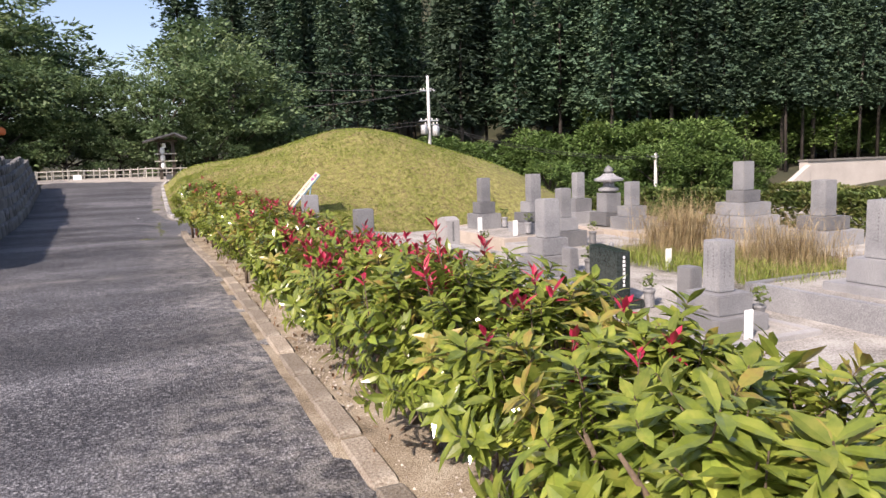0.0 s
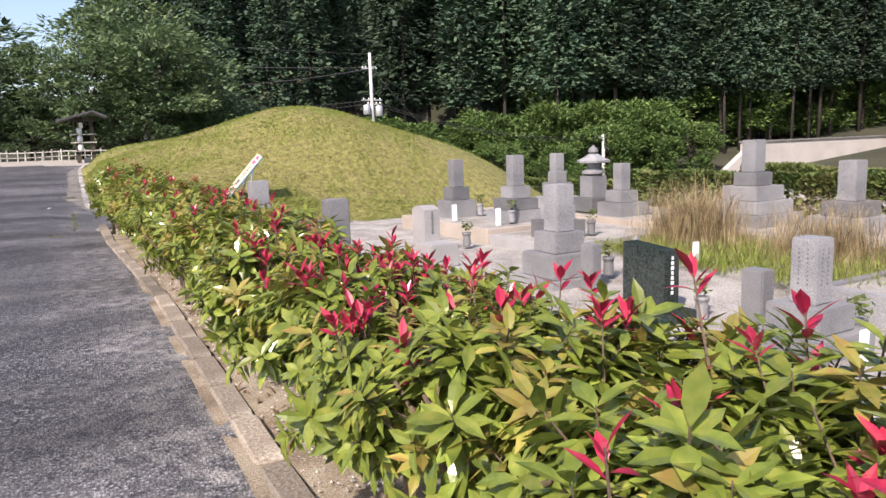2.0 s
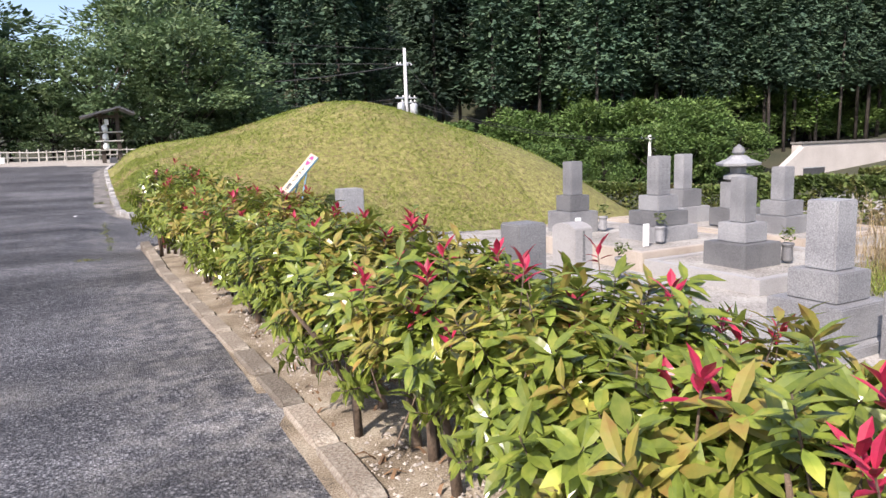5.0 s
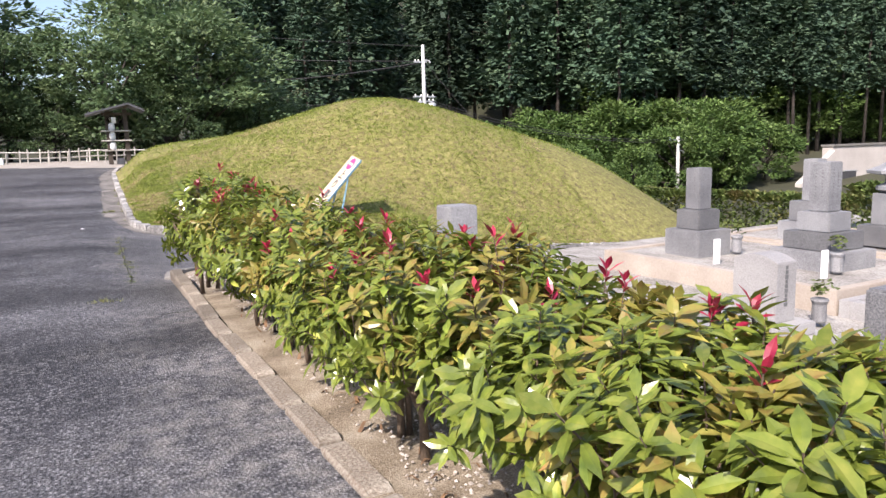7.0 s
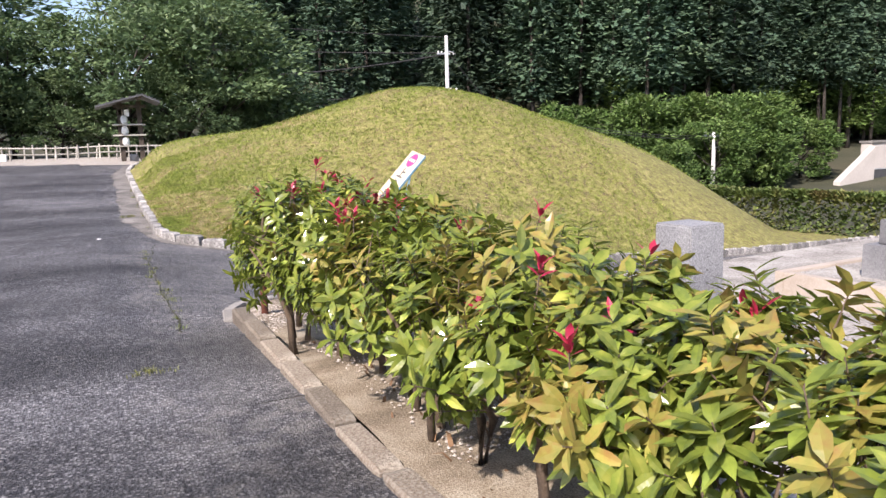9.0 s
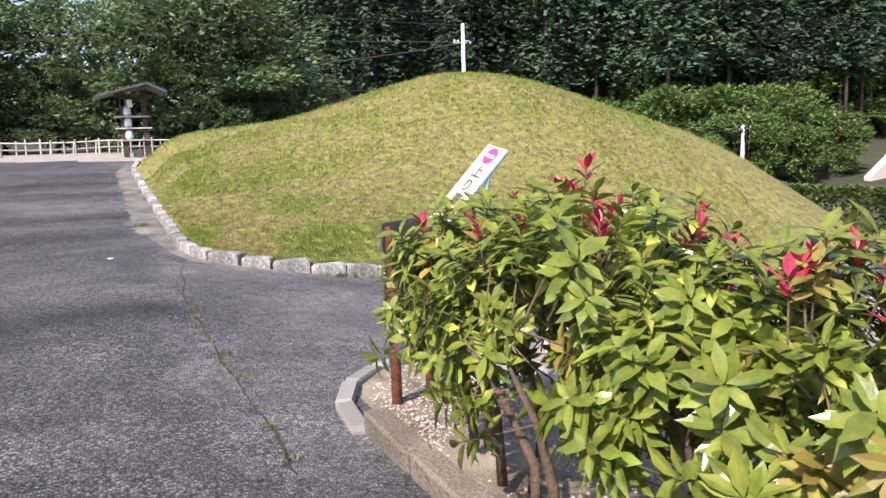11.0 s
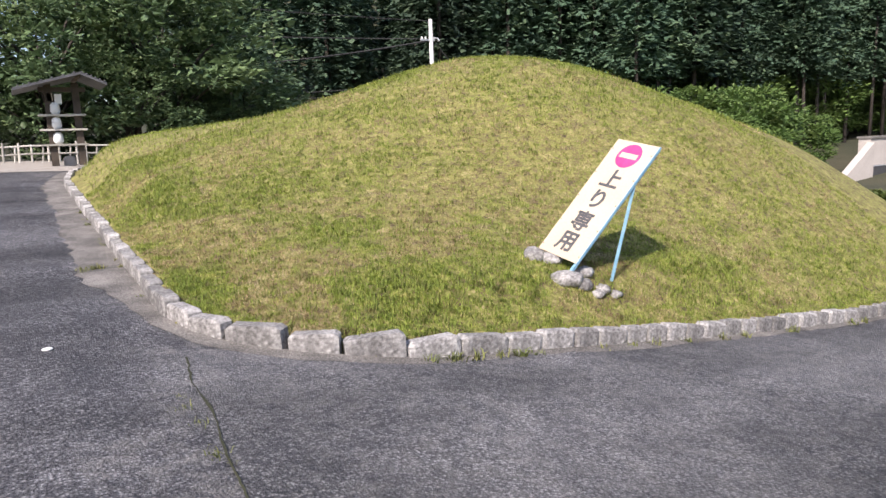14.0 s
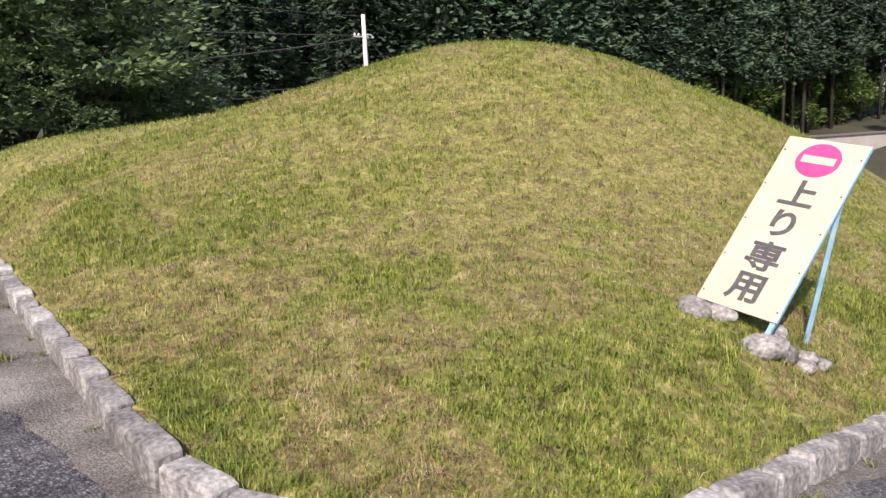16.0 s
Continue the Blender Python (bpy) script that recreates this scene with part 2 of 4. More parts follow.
def smooth(a, b, v):
    v = min(1.0, max(0.0, (v - a) / (b - a)))
    return v * v * (3 - 2 * v)


def mesh_of(name, verts, faces, material, flat=True):
    me = bpy.data.meshes.new(name)
    me.from_pydata([tuple(map(float, v)) for v in verts], [], faces)
    me.materials.append(material)
    if not flat:
        me.polygons.foreach_set("use_smooth", [True] * len(me.polygons))
    me.update()
    return me


def mesh_tris(name, verts, tris, material):
    """A mesh of triangles from arrays of corners and indices."""
    me = bpy.data.meshes.new(name)
    verts, tris = np.asarray(verts, dtype=np.float32), np.asarray(tris, dtype=np.int32)
    me.vertices.add(len(verts))
    me.vertices.foreach_set("co", verts.ravel())
    me.loops.add(tris.size)
    me.loops.foreach_set("vertex_index", tris.ravel())
    me.polygons.add(len(tris))
    me.polygons.foreach_set("loop_start", np.arange(0, tris.size, 3, dtype=np.int32))
    me.materials.append(material)
    me.update(calc_edges=True)
    me.validate()
    return me


def part(name, bm, material, parent=None, label="", flat=True):
    me = bpy.data.meshes.new(name)
    bm.to_mesh(me)
    bm.free()
    me.materials.append(material)
    if not flat:
        me.polygons.foreach_set("use_smooth", [True] * len(me.polygons))
    ob = new(name, me)
    ob.parent = parent
    return tagged(ob, label)


def empty(name, x=0, y=0, z=0, rz=0, label="", category="", group="", kind=""):
    ob = new(name)
    ob.matrix_world = pose(x, y, z, 0, 0, rz)
    return tagged(ob, label, category, group, kind)


def box_bm(x0, x1, y0, y1, z0, z1, bevel=0.006, m=None):
    bm = bmesh.new()
    bmesh.ops.create_cube(bm, size=1.0)
    for v in bm.verts:
        v.co = Vector(((x0 + x1) / 2 + v.co.x * (x1 - x0), (y0 + y1) / 2 + v.co.y * (y1 - y0), (z0 + z1) / 2 + v.co.z * (z1 - z0)))
    if bevel:
        bmesh.ops.bevel(bm, geom=bm.edges[:], offset=bevel, segments=2, affect="EDGES")
    if m is not None:
        bmesh.ops.transform(bm, matrix=m, verts=bm.verts)
    return bm


def tube_bm(points, radii, sides=8):
    """A tube along points with a radius at each."""
    bm = bmesh.new()
    rings = []
    for i, p in enumerate(points):
        p = Vector(p)
        a, c = Vector(points[max(0, i - 1)]), Vector(points[min(len(points) - 1, i + 1)])
        q = (c - a).to_track_quat("Z", "Y")
        rings.append([bm.verts.new(p + q @ Vector((radii[i] * math.cos(2 * math.pi * s / sides), radii[i] * math.sin(2 * math.pi * s / sides), 0))) for s in range(sides)])
    for r0, r1 in zip(rings, rings[1:]):
        for s in range(sides):
            bm.faces.new((r0[s], r0[(s + 1) % sides], r1[(s + 1) % sides], r1[s]))
    bm.faces.new(rings[0][::-1])
    bm.faces.new(rings[-1])
    return bm


def lathe_bm(profile, sides=16, phase=0.0):
    bm = bmesh.new()
    rings = [[bm.verts.new((r * math.cos(phase + 2 * math.pi * s / sides), r * math.sin(phase + 2 * math.pi * s / sides), z)) for s in range(sides)] for r, z in profile]
    for r0, r1 in zip(rings, rings[1:]):
        for s in range(sides):
            bm.faces.new((r0[s], r0[(s + 1) % sides], r1[(s + 1) % sides], r1[s]))
    bm.faces.new(rings[0][::-1])
    bm.faces.new(rings[-1])
    return bm


def grid_surface(name, xs, ys, height, material, keep=None, label="", category="", kind="structure"):
    """A sheet over a grid, cut to the cells whose centre passes keep."""
    verts = [(x, y, height(x, y)) for y in ys for x in xs]
    w, faces = len(xs), []
    for j in range(len(ys) - 1):
        for i in range(w - 1):
            if keep is None or keep((xs[i] + xs[i + 1]) / 2, (ys[j] + ys[j + 1]) / 2):
                a = j * w + i
                faces.append((a, a + 1, a + w + 1, a + w))
    return tagged(new(name, mesh_of(name, verts, faces, material, False)), label, category, kind=kind)


def lift_out(name, mesh, m, parent=None):
    ob = new(name, mesh)
    ob.matrix_world = m
    ob.parent = parent
    return ob


# ---- the lie of the land ----
def road_rise(y):
    return lin(y, [29, 33, 38, 46, 52, 70], [0, 0.14, 0.5, 1.17, 1.32, 1.5])


def side_fall(x):
    return lin(x, [0.0, 0.7, 1.2, 1.9, 2.75, 6.45, 9.3, 14, 20, 40, 60, 120], [0, -0.09, -0.17, -0.27, -0.42, -0.94, -1.27, -1.6, -1.8, -2.6, -3.1, -4.5])


def asphalt_z(x, y):
    """Height of the road surface."""
    return road_rise(y) * (1 - smooth(3, 16, x)) + side_fall(x) * smooth(19, 25, y) * (1 - 0.8 * smooth(29.5, 33, y) * smooth(3.0, 1.3, x))


def cemetery_z(x, y):
    inner = (-0.56 - 0.14 * smooth(13.6, 12.0, y)) * smooth(1.9, 3.6, x) - 0.02 * max(0, x - 14)
    edge = max(side_fall(x) + 0.03, -0.58)
    return inner + (edge - inner) * smooth(20.8, 22.2, y)


MOUND = dict(h=3.619, c=(13.333, 35.604), s=(7.545, 5.558), turn=-0.194, power=1.341, h2=1.947, c2=(8.161, 46.968), s2=(6.538, 21.186), turn2=-0.206)


def bell(x, y, c, s, turn, power):
    co, si = math.cos(turn), math.sin(turn)
    u, v = ((x - c[0]) * co + (y - c[1]) * si) / s[0], (-(x - c[0]) * si + (y - c[1]) * co) / s[1]
    return math.exp(-((u * u + v * v) ** power))


def mound_left(y):
    """Where the mound's edge runs along the main road."""
    return 1.0 + 0.05 * max(0.0, y - 40.5) ** 2


def mound_inside(x, y):
    """Distance inside the kerb of the mound, negative outside."""
    dx, dy = x - mound_left(y), y - 28.62
    r = 1.7
    if dx < r and dy < r:
        return r - math.hypot(r - dx, r - dy)
    return min(dx, dy)


def mound_z(x, y):
    k = MOUND
    z = -0.73 - 0.112 * min(x, 22) + 0.08 * (min(y, 52) - 28.5) + k["h"] * bell(x, y, k["c"], k["s"], k["turn"], k["power"]) + k["h2"] * bell(x, y, k["c2"], k["s2"], k["turn2"], 1.5)
    z += 0.35 * bell(x, y, (3.0, 42.0), (2.6, 5.5), 0.0, 1.0)
    d = mound_inside(x, y)
    foot = asphalt_z(x, y) + 0.15
    w = smooth(-0.05, 0.85, d)
    z = foot + (max(z, foot - 0.1) - foot) * w
    z += 0.03 * noise.noise((x * 0.9, y * 0.9, 0)) * w - 0.35 * smooth(0.03, -0.1, d)
    back = smooth(50, 57, y) + smooth(20, 26, x)
    return z + (land_z(x, y) - 0.3 - z) * min(1, back)


def land_z(x, y):
    """Ground away from the road; it climbs under the woods."""
    z = asphalt_z(x, y) if y > 24 else min(cemetery_z(x, y), asphalt_z(x, y))
    r = math.hypot(x - 2, y - 12)
    az = math.atan2(x - 2, y - 12)
    return z - 0.05 + 0.12 * max(0.0, min(r, 160) - 66) + 0.55 * max(0.0, min(r, 170) - 88) * smooth(0.10, 0.3, az) * smooth(0.95, 0.72, az) + 0.25 * max(0.0, -x - 6) * smooth(60, 20, y) * (1 if x > -18 else 0) + (3.0 * smooth(60, 20, y) if x <= -18 else 0)


def kerb_x(y):
    """Road side of the hedge bed's kerb."""
    return lin(y, [5, 14.5, 19.5], [1.27, 1.26, 1.06])


def steps(a, b, s):
    return list(np.linspace(a, b, max(2, int(round((b - a) / s)) + 1)))


far_x = [-600, -250, -120, -70] + steps(-45, 110, 2.5) + [140, 250, 600]
far_y = [-600, -250, -100, -40] + steps(-20, 115, 2.5) + [150, 250, 600]
grid_surface("ground", far_x, far_y, lambda x, y: land_z(x, y) - 0.06 - (0.5 if -4 < x < 24 and -8 < y < 58 else 0), M_EARTH, None, "rough ground under the woods, coloured dark as tree shade", "ground")

# main road, junction and side road
CORNER, CR = (2.52, 22.8), 1.46


def in_bed(x, y, grow=0.0):
    """Inside the kerb of the hedge bed and cemetery."""
    if y < CORNER[1]:
        return x > kerb_x(y) + 0.07 - grow
    if x < CORNER[0]:
        return math.hypot(x - CORNER[0], y - CORNER[1]) < CR - 0.07 + grow
    return y < CORNER[1] + CR - 0.07 + grow


grid_surface("road", steps(-4.6, 4.0, 0.2), steps(-8, 54, 0.4), asphalt_z, M_ASPHALT,
             lambda x, y: not in_bed(x, y) and mound_inside(x, y) < 0.1 and (x < 0.72 or y < 20.6 or y > 29), "worn grey asphalt road with pale patches", "road")
grid_surface("side_road", steps(0.55, 42, 0.35), steps(20.4, 29.4, 0.3), lambda x, y: asphalt_z(x, y) + 0.004 * smooth(0.55, 0.8, x), M_SIDE,
             lambda x, y: x > 0.60 and 20.5 < y < 29.2 and not in_bed(x, y) and mound_inside(x, y) < 0.2, "smoother asphalt side road along the mound", "road")
grid_surface("hedge_bed", steps(1.2, 2.75, 0.1), steps(-2, 24.3, 0.2),
             lambda x, y: 0.005 + 0.03 * noise.noise((x * 2.2, y * 2.2, 3)) - 0.25 * smooth(2.3, 2.75, x) * smooth(22.2, 20.8, y) + (side_fall(x) + 0.025) * smooth(20.8, 22.2, y), M_SOIL, lambda x, y: in_bed(x, y, 0.1), "sandy soil bed with leaf litter under the hedge", "soil")
grid_surface("cemetery_ground", steps(2.7, 26, 0.4), steps(-4, 24.5, 0.1),
             lambda x, y: cemetery_z(x, y) + 0.015 * noise.noise((x * 2, y * 2, 7)), M_PLOT, lambda x, y: in_bed(x, y, 0.1), "pale gravel cemetery ground", "gravel")
grid_surface("apron", steps(-5.5, 3.4, 0.3), steps(44.6, 52, 0.3), lambda x, y: asphalt_z(x, y) + 0.008, M_GRAVEL, lambda x, y: y > 45.4 + 0.35 * math.sin(x * 1.3) - (1.2 if x > -0.6 else 0), "pale gravel apron before the log fence", "gravel")
# the mound itself
grid_surface("mound", steps(0.8, 28, 0.25), steps(28.2, 58, 0.25), mound_z, M_MOUND, lambda x, y: mound_inside(x, y) > -0.16, "grassy burial mound with yellow-green mown turf", "mound")

# ---- trees ----
def cards(points, outs, sizes, rng, droop=0.3, flat=0.5, slim=0.41):
    """Leaf sprays: bent four-sided pieces at points, leaning along outs."""
    p, s = np.array(points, dtype=float), np.array(sizes, dtype=float)[:, None]
    n = len(p)
    d = np.array(outs, dtype=float) + rng.normal(0, 0.45, (n, 3))
    d[:, 2] = d[:, 2] * flat - droop
    d /= np.linalg.norm(d, axis=1, keepdims=True) + 1e-6
    side = np.cross(d, (0.0, 0.0, 1.0)) + rng.normal(0, 0.35, (n, 3))
    side /= np.linalg.norm(side, axis=1, keepdims=True) + 1e-6
    up = np.cross(side, d)
    w = s * slim * rng.uniform(0.78, 1.22, (n, 1))
    verts = np.stack([p - d * s * 0.5, p + side * w - up * w * 0.3, p + d * s * 0.55, p - side * w - up * w * 0.3, p + up * w * 0.15], axis=1).reshape(-1, 3)
    tris = (np.array([(0, 1, 4), (1, 2, 4), (2, 3, 4), (3, 0, 4)])[None] + 5 * np.arange(n)[:, None, None]).reshape(-1, 3)
    return verts, tris


def tapered(parent, name, pts, radii, sides=7):
    return part(name, tube_bm(pts, radii, sides), M_BARK, parent, flat=False)


def conifer(seed, height, base, spread, n):
    """A tall straight cypress: bare lower trunk, dense crown in uneven drooping tiers."""
    rng = np.random.default_rng(seed)
    t = empty("conifer_tree", 0, 0, 0, 0, "tall dark green cypress with a bare lower trunk", "tree", "woodland cypresses")
    lean = rng.normal(0, 0.25, 2)
    tapered(t, "trunk", [(0, 0, -1), (lean[0] * 0.4, lean[1] * 0.4, height * 0.4), (lean[0], lean[1], height * 0.97)], [0.24, 0.17, 0.03])
    pts, outs, sz = [], [], []
    tiers = int((height - base) / 0.85)
    for k in range(tiers):
        f = k / tiers
        z = base + (height - base) * f
        r0 = spread * (1 - f) ** 0.75 * min(1, 0.5 + f * 5) + 0.2
        arms = rng.integers(6, 9)
        a0 = rng.uniform(0, 6.3)
        for a in range(arms):
            ang = a0 + 6.283 * a / arms + rng.normal(0, 0.25)
            reach = r0 * rng.uniform(0.45, 1.25)
            m = max(3, int(n / tiers / arms))
            for q in range(m):
                u = (q + rng.uniform(0.2, 1)) / m
                rad = reach * u ** 0.5
                puff = 0.16 + 0.2 * u
                pts.append(np.array([math.cos(ang) * rad + lean[0] * f, math.sin(ang) * rad + lean[1] * f, z - 0.22 * rad * u]) + rng.normal(0, puff, 3))
                outs.append((math.cos(ang), math.sin(ang), 0.1))
                sz.append(rng.uniform(0.32, 0.75))
    v, f = cards(pts, outs, sz, rng, 0.3, 0.6, 0.36)
    c = new("crown", mesh_tris("crown", v, f, M_CONIF))
    c.parent = t
    return t


def broadleaf(name, seed, height, spread, n, leaf, material, label, pads=26, low=0.25, flatness=0.28, group=""):
    """A spreading tree: forked trunk, limbs, and leaves gathered in uneven layered clumps."""
    rng = np.random.default_rng(seed)
    t = empty(name, 0, 0, 0, 0, label, "tree", group)
    tapered(t, "trunk", [(0, 0, -0.6), (0.1, 0.05, height * 0.25), (rng.normal(0, 0.2), rng.normal(0, 0.2), height * 0.7)], [0.07 * spread ** 0.7, 0.05 * spread ** 0.7, 0.02])
    pts, outs, sz = [], [], []
    for k in range(pads):
        a, u = rng.uniform(0, 6.283), rng.uniform(0, 1)
        zf = low + (1 - low) * rng.uniform(0, 1) ** 0.8
        reach = spread * math.sqrt(max(0.05, 1 - ((zf - 0.42) / 0.62) ** 2)) * (0.35 + 0.65 * u ** 0.5)
        c = np.array([math.cos(a) * reach, math.sin(a) * reach, zf * height])
        if k % 3 == 0:
            tapered(t, "limb", [(0, 0, height * max(0.12, zf * 0.45)), tuple(c * (0.55, 0.55, 0.8)), tuple(c)], [0.035 * spread ** 0.7, 0.02 * spread ** 0.7, 0.008], 5)
        pr = spread * rng.uniform(0.22, 0.42)
        for q in range(int(n / pads)):
            d = rng.normal(0, 1, 3)
            d /= np.linalg.norm(d)
            rr = pr * rng.uniform(0.35, 1.0) ** 0.5
            pts.append(c + d * (rr, rr, rr * flatness * 1.6))
            outs.append((d[0] + math.cos(a) * 0.5, d[1] + math.sin(a) * 0.5, d[2] * 0.6 + 0.2))
            sz.append(leaf * rng.uniform(0.7, 1.3))
    v, f = cards(pts, outs, sz, rng, 0.15, 0.8, 0.32)
    cr = new("crown", mesh_tris("crown", v, f, material))
    cr.parent = t
    return t


rng = np.random.default_rng(5)


def plant(models, x, y, scale, turn, sink=0.0):
    ob = models[int(rng.integers(0, len(models)))]
    c = copy_thing(ob, pose(x, y, land_z(x, y) - sink, 0, 0, turn))
    c.scale = (scale * rng.uniform(0.9, 1.1), scale * rng.uniform(0.9, 1.1), scale)
    return c


def retire(models):
    """Removes the patterns once they have been copied."""
    for ob in models:
        for o in (*ob.children_recursive, ob):
            bpy.data.objects.remove(o)


conifers = [conifer(11 + i, 24 + i * 0.9, 7.0 + (i % 3) * 1.4, 2.8 + 0.25 * i, 3600) for i in range(5)]
for row, (radius, gap) in enumerate(((74, 5.6), (80, 5.2), (87, 4.6), (96, 4.8), (107, 5.4))):
    for k in range(int(radius * 2.15 / gap)):
        az = -0.42 + k * gap / radius + rng.normal(0, 0.016)
        rad = radius + rng.normal(0, 1.6)
        x, y = 2 + math.sin(az) * rad, 12 + math.cos(az) * rad
        if (row < 2 and az < 0.10) or -0.2 < az < 0.03:
            continue
        if x > 55 and y < 66 and rad < 90:
            rad += 14
            x, y = 2 + math.sin(az) * rad, 12 + math.cos(az) * rad
        if 56 < x < 102 and 48 < y < 63:
            continue
        plant(conifers, x, y, rng.uniform(0.9, 1.15), rng.uniform(0, 360))
for k in range(57):
    x, y = 46 + (k % 19) * 4.2 + rng.normal(0, 0.9), 67 + (k // 19) * 5.5 + rng.normal(0, 1.0) - (k % 19) * 0.2
    plant(conifers, x, y, rng.uniform(0.9, 1.1), rng.uniform(0, 360))
retire(conifers)

cherries = [broadleaf("spreading_tree", 31 + i, 9.5, 5.2, 9000, 0.34, M_BROAD, "spreading deciduous tree with layered green foliage", 60, 0.1, 0.24, group="roadside trees") for i in range(3)]
for x, y, s in ((-13, 57, 1.05), (-8, 54.5, 0.9), (-3.5, 56, 0.72), (1.5, 55, 0.8), (6, 56.5, 0.95), (10, 58.5, 0.68), (-18, 60, 1.2), (-10.5, 60, 1.45), (-7.5, 65, 1.15), (5.5, 63, 1.3), (-12, 66, 1.2), (-19, 53, 1.1), (-22, 49, 1.0)):
    plant(cherries, x, y, s, rng.uniform(0, 360))
for k in range(10):
    plant(cherries, -17 + k * 3.1 + rng.normal(0, 0.5), 54.0 + rng.normal(0, 0.6) + max(0, k - 6) * 1.1, rng.uniform(0.36, 0.5), rng.uniform(0, 360))
retire(cherries)
shrubs = [broadleaf("shrubby_tree", 51 + i, 5.0, 3.0, 5200, 0.29, M_SHRUB, "bushy light green young tree at the wood's edge", 34, 0.05, 0.45, group="wood edge trees") for i in range(3)]
for k in range(30):
    az = 0.42 + k * 0.031 + rng.normal(0, 0.01)
    rad = 62 + rng.normal(0, 2.5)
    x, y = 2 + math.sin(az) * rad, 12 + math.cos(az) * rad
    if az < 0.83:
        plant(shrubs, x, y, rng.uniform(0.85, 1.35), rng.uniform(0, 360))
for x, y, s in ((51, 58, 1.5), (47, 60, 1.45), (54, 60, 1.35), (57, 57, 1.0), (41, 60, 1.4), (30, 52, 0.7), (35, 51, 0.65)):
    plant(shrubs, x, y, s, 40 * s)
for k in range(22):
    plant(shrubs, 52 + k * 3.2 + rng.normal(0, 0.6), 72 - k * 0.15 + rng.normal(0, 1.0), rng.uniform(1.5, 2.0), rng.uniform(0, 360))
retire(shrubs)


# ---- kerbs ----
def stone_mesh(seed, lx, ly, lz, rough):
    """A squared stone with uneven rounded faces, its base at z = 0."""
    bm = bmesh.new()
    bmesh.ops.create_cube(bm, size=1.0)
    bmesh.ops.bevel(bm, geom=bm.edges[:], offset=0.09, segments=1, affect="EDGES")
    for v in bm.verts:
        p = Vector((v.co.x * lx, v.co.y * ly, (v.co.z + 0.5) * lz))
        v.co = p + noise.noise_vector((p.x * 4 + seed * 7.1, p.y * 4, p.z * 4)) * rough
    me = bpy.data.meshes.new("kerb_stone")
    bm.to_mesh(me)
    bm.free()
    return me


kerb = empty("hedge_kerb", 0, 0, 0, 0, "stained concrete kerb blocks edging the hedge bed", "kerb", kind="structure")
KERB_BLOCK = []
for i in range(4):
    me = stone_mesh(i, 0.14, 0.588, 0.20, 0.006)
    me.materials.append(M_KERB)
    KERB_BLOCK.append(me)
ys = np.arange(-1.8, 22.5, 0.6)
for i, y in enumerate(ys):
    turn = math.degrees(math.atan2(kerb_x(y) - kerb_x(y + 0.6), 0.6))
    lift_out("kerb_block", KERB_BLOCK[i % 4], pose(kerb_x(y + 0.3) + 0.07, y + 0.3, -0.165 + 0.006 * math.sin(i * 2.3), 0, 0, turn), kerb)
short = stone_mesh(9, 0.11, 0.47, 0.2, 0.003)
short.materials.append(M_CONC)
for i in range(7):
    a = math.pi - (i + 0.4) * 0.305
    x, y = CORNER[0] + CR * math.cos(a), CORNER[1] + CR * math.sin(a)
    if a > math.pi / 2 - 0.05:
        lift_out("kerb_block", short, pose(x, y, asphalt_z(x, y) - 0.155, math.degrees(0.15) * math.sin(a), 0, math.degrees(a)), kerb)
for i in range(30):
    x = CORNER[0] + 0.35 + i * 0.6
    lift_out("kerb_block", KERB_BLOCK[i % 4], pose(x, CORNER[1] + CR, asphalt_z(x, 25) - 0.13 + min(0.1, 0.02 * max(0, x - 3)), math.degrees(0.15), 0, 90), kerb)
gutter = empty("gutter", 0, 0, 0, 0, "pale concrete gutter slabs beside the kerb", "gutter", kind="structure")
slab = stone_mesh(21, 0.34, 0.592, 0.08, 0.004)
slab.materials.append(M_CONC)
for i in range(22):
    x = 3.35 + i * 0.6
    lift_out("gutter_slab", slab, pose(x, CORNER[1] + CR + 0.25, asphalt_z(x, 25) - 0.06, math.degrees(0.15), 0, 90), gutter)

ring = empty("mound_kerb", 0, 0, 0, 0, "uneven grey granite kerb stones round the mound", "kerb", kind="structure")
path = []
y = 46.5
while y > 30.35:
    path.append((mound_left(y) - 0.02, y))
    y -= 0.1
for i in range(20):
    a = math.pi + (i + 0.5) / 20 * math.pi / 2
    path.append((1.0 + 1.7 + 1.72 * math.cos(a), 28.62 + 1.7 + 1.72 * math.sin(a)))
x = 2.75
while x < 26:
    path.append((x, 28.6))
    x += 0.1
i, n = 0, 0
rk = np.random.default_rng(8)
KST = {}
while i < len(path) - 2:
    ln = rk.uniform(0.28, 0.44) if path[i][0] < 3.4 else rk.uniform(0.2, 0.33)
    j, acc = i, 0.0
    while j < len(path) - 1 and acc < ln:
        acc += math.dist(path[j], path[j + 1])
        j += 1
    (x0, y0), (x1, y1) = path[i], path[j]
    key = (round(acc, 1), n % 4)
    if key not in KST:
        me = stone_mesh(n + 30, key[0] - 0.012, 0.15, 0.30, 0.02)
        me.materials.append(M_KSTONE)
        KST[key] = me
    xm, ym = (x0 + x1) / 2, (y0 + y1) / 2
    lift_out("kerb_stone", KST[key], pose(xm, ym, asphalt_z(xm, ym) - 0.125 + rk.uniform(-0.015, 0.015), rk.uniform(-3, 3), rk.uniform(-2, 2) + (8.5 if xm > 3 else 0), math.degrees(math.atan2(y1 - y0, x1 - x0))), ring)
    i, n = j, n + 1


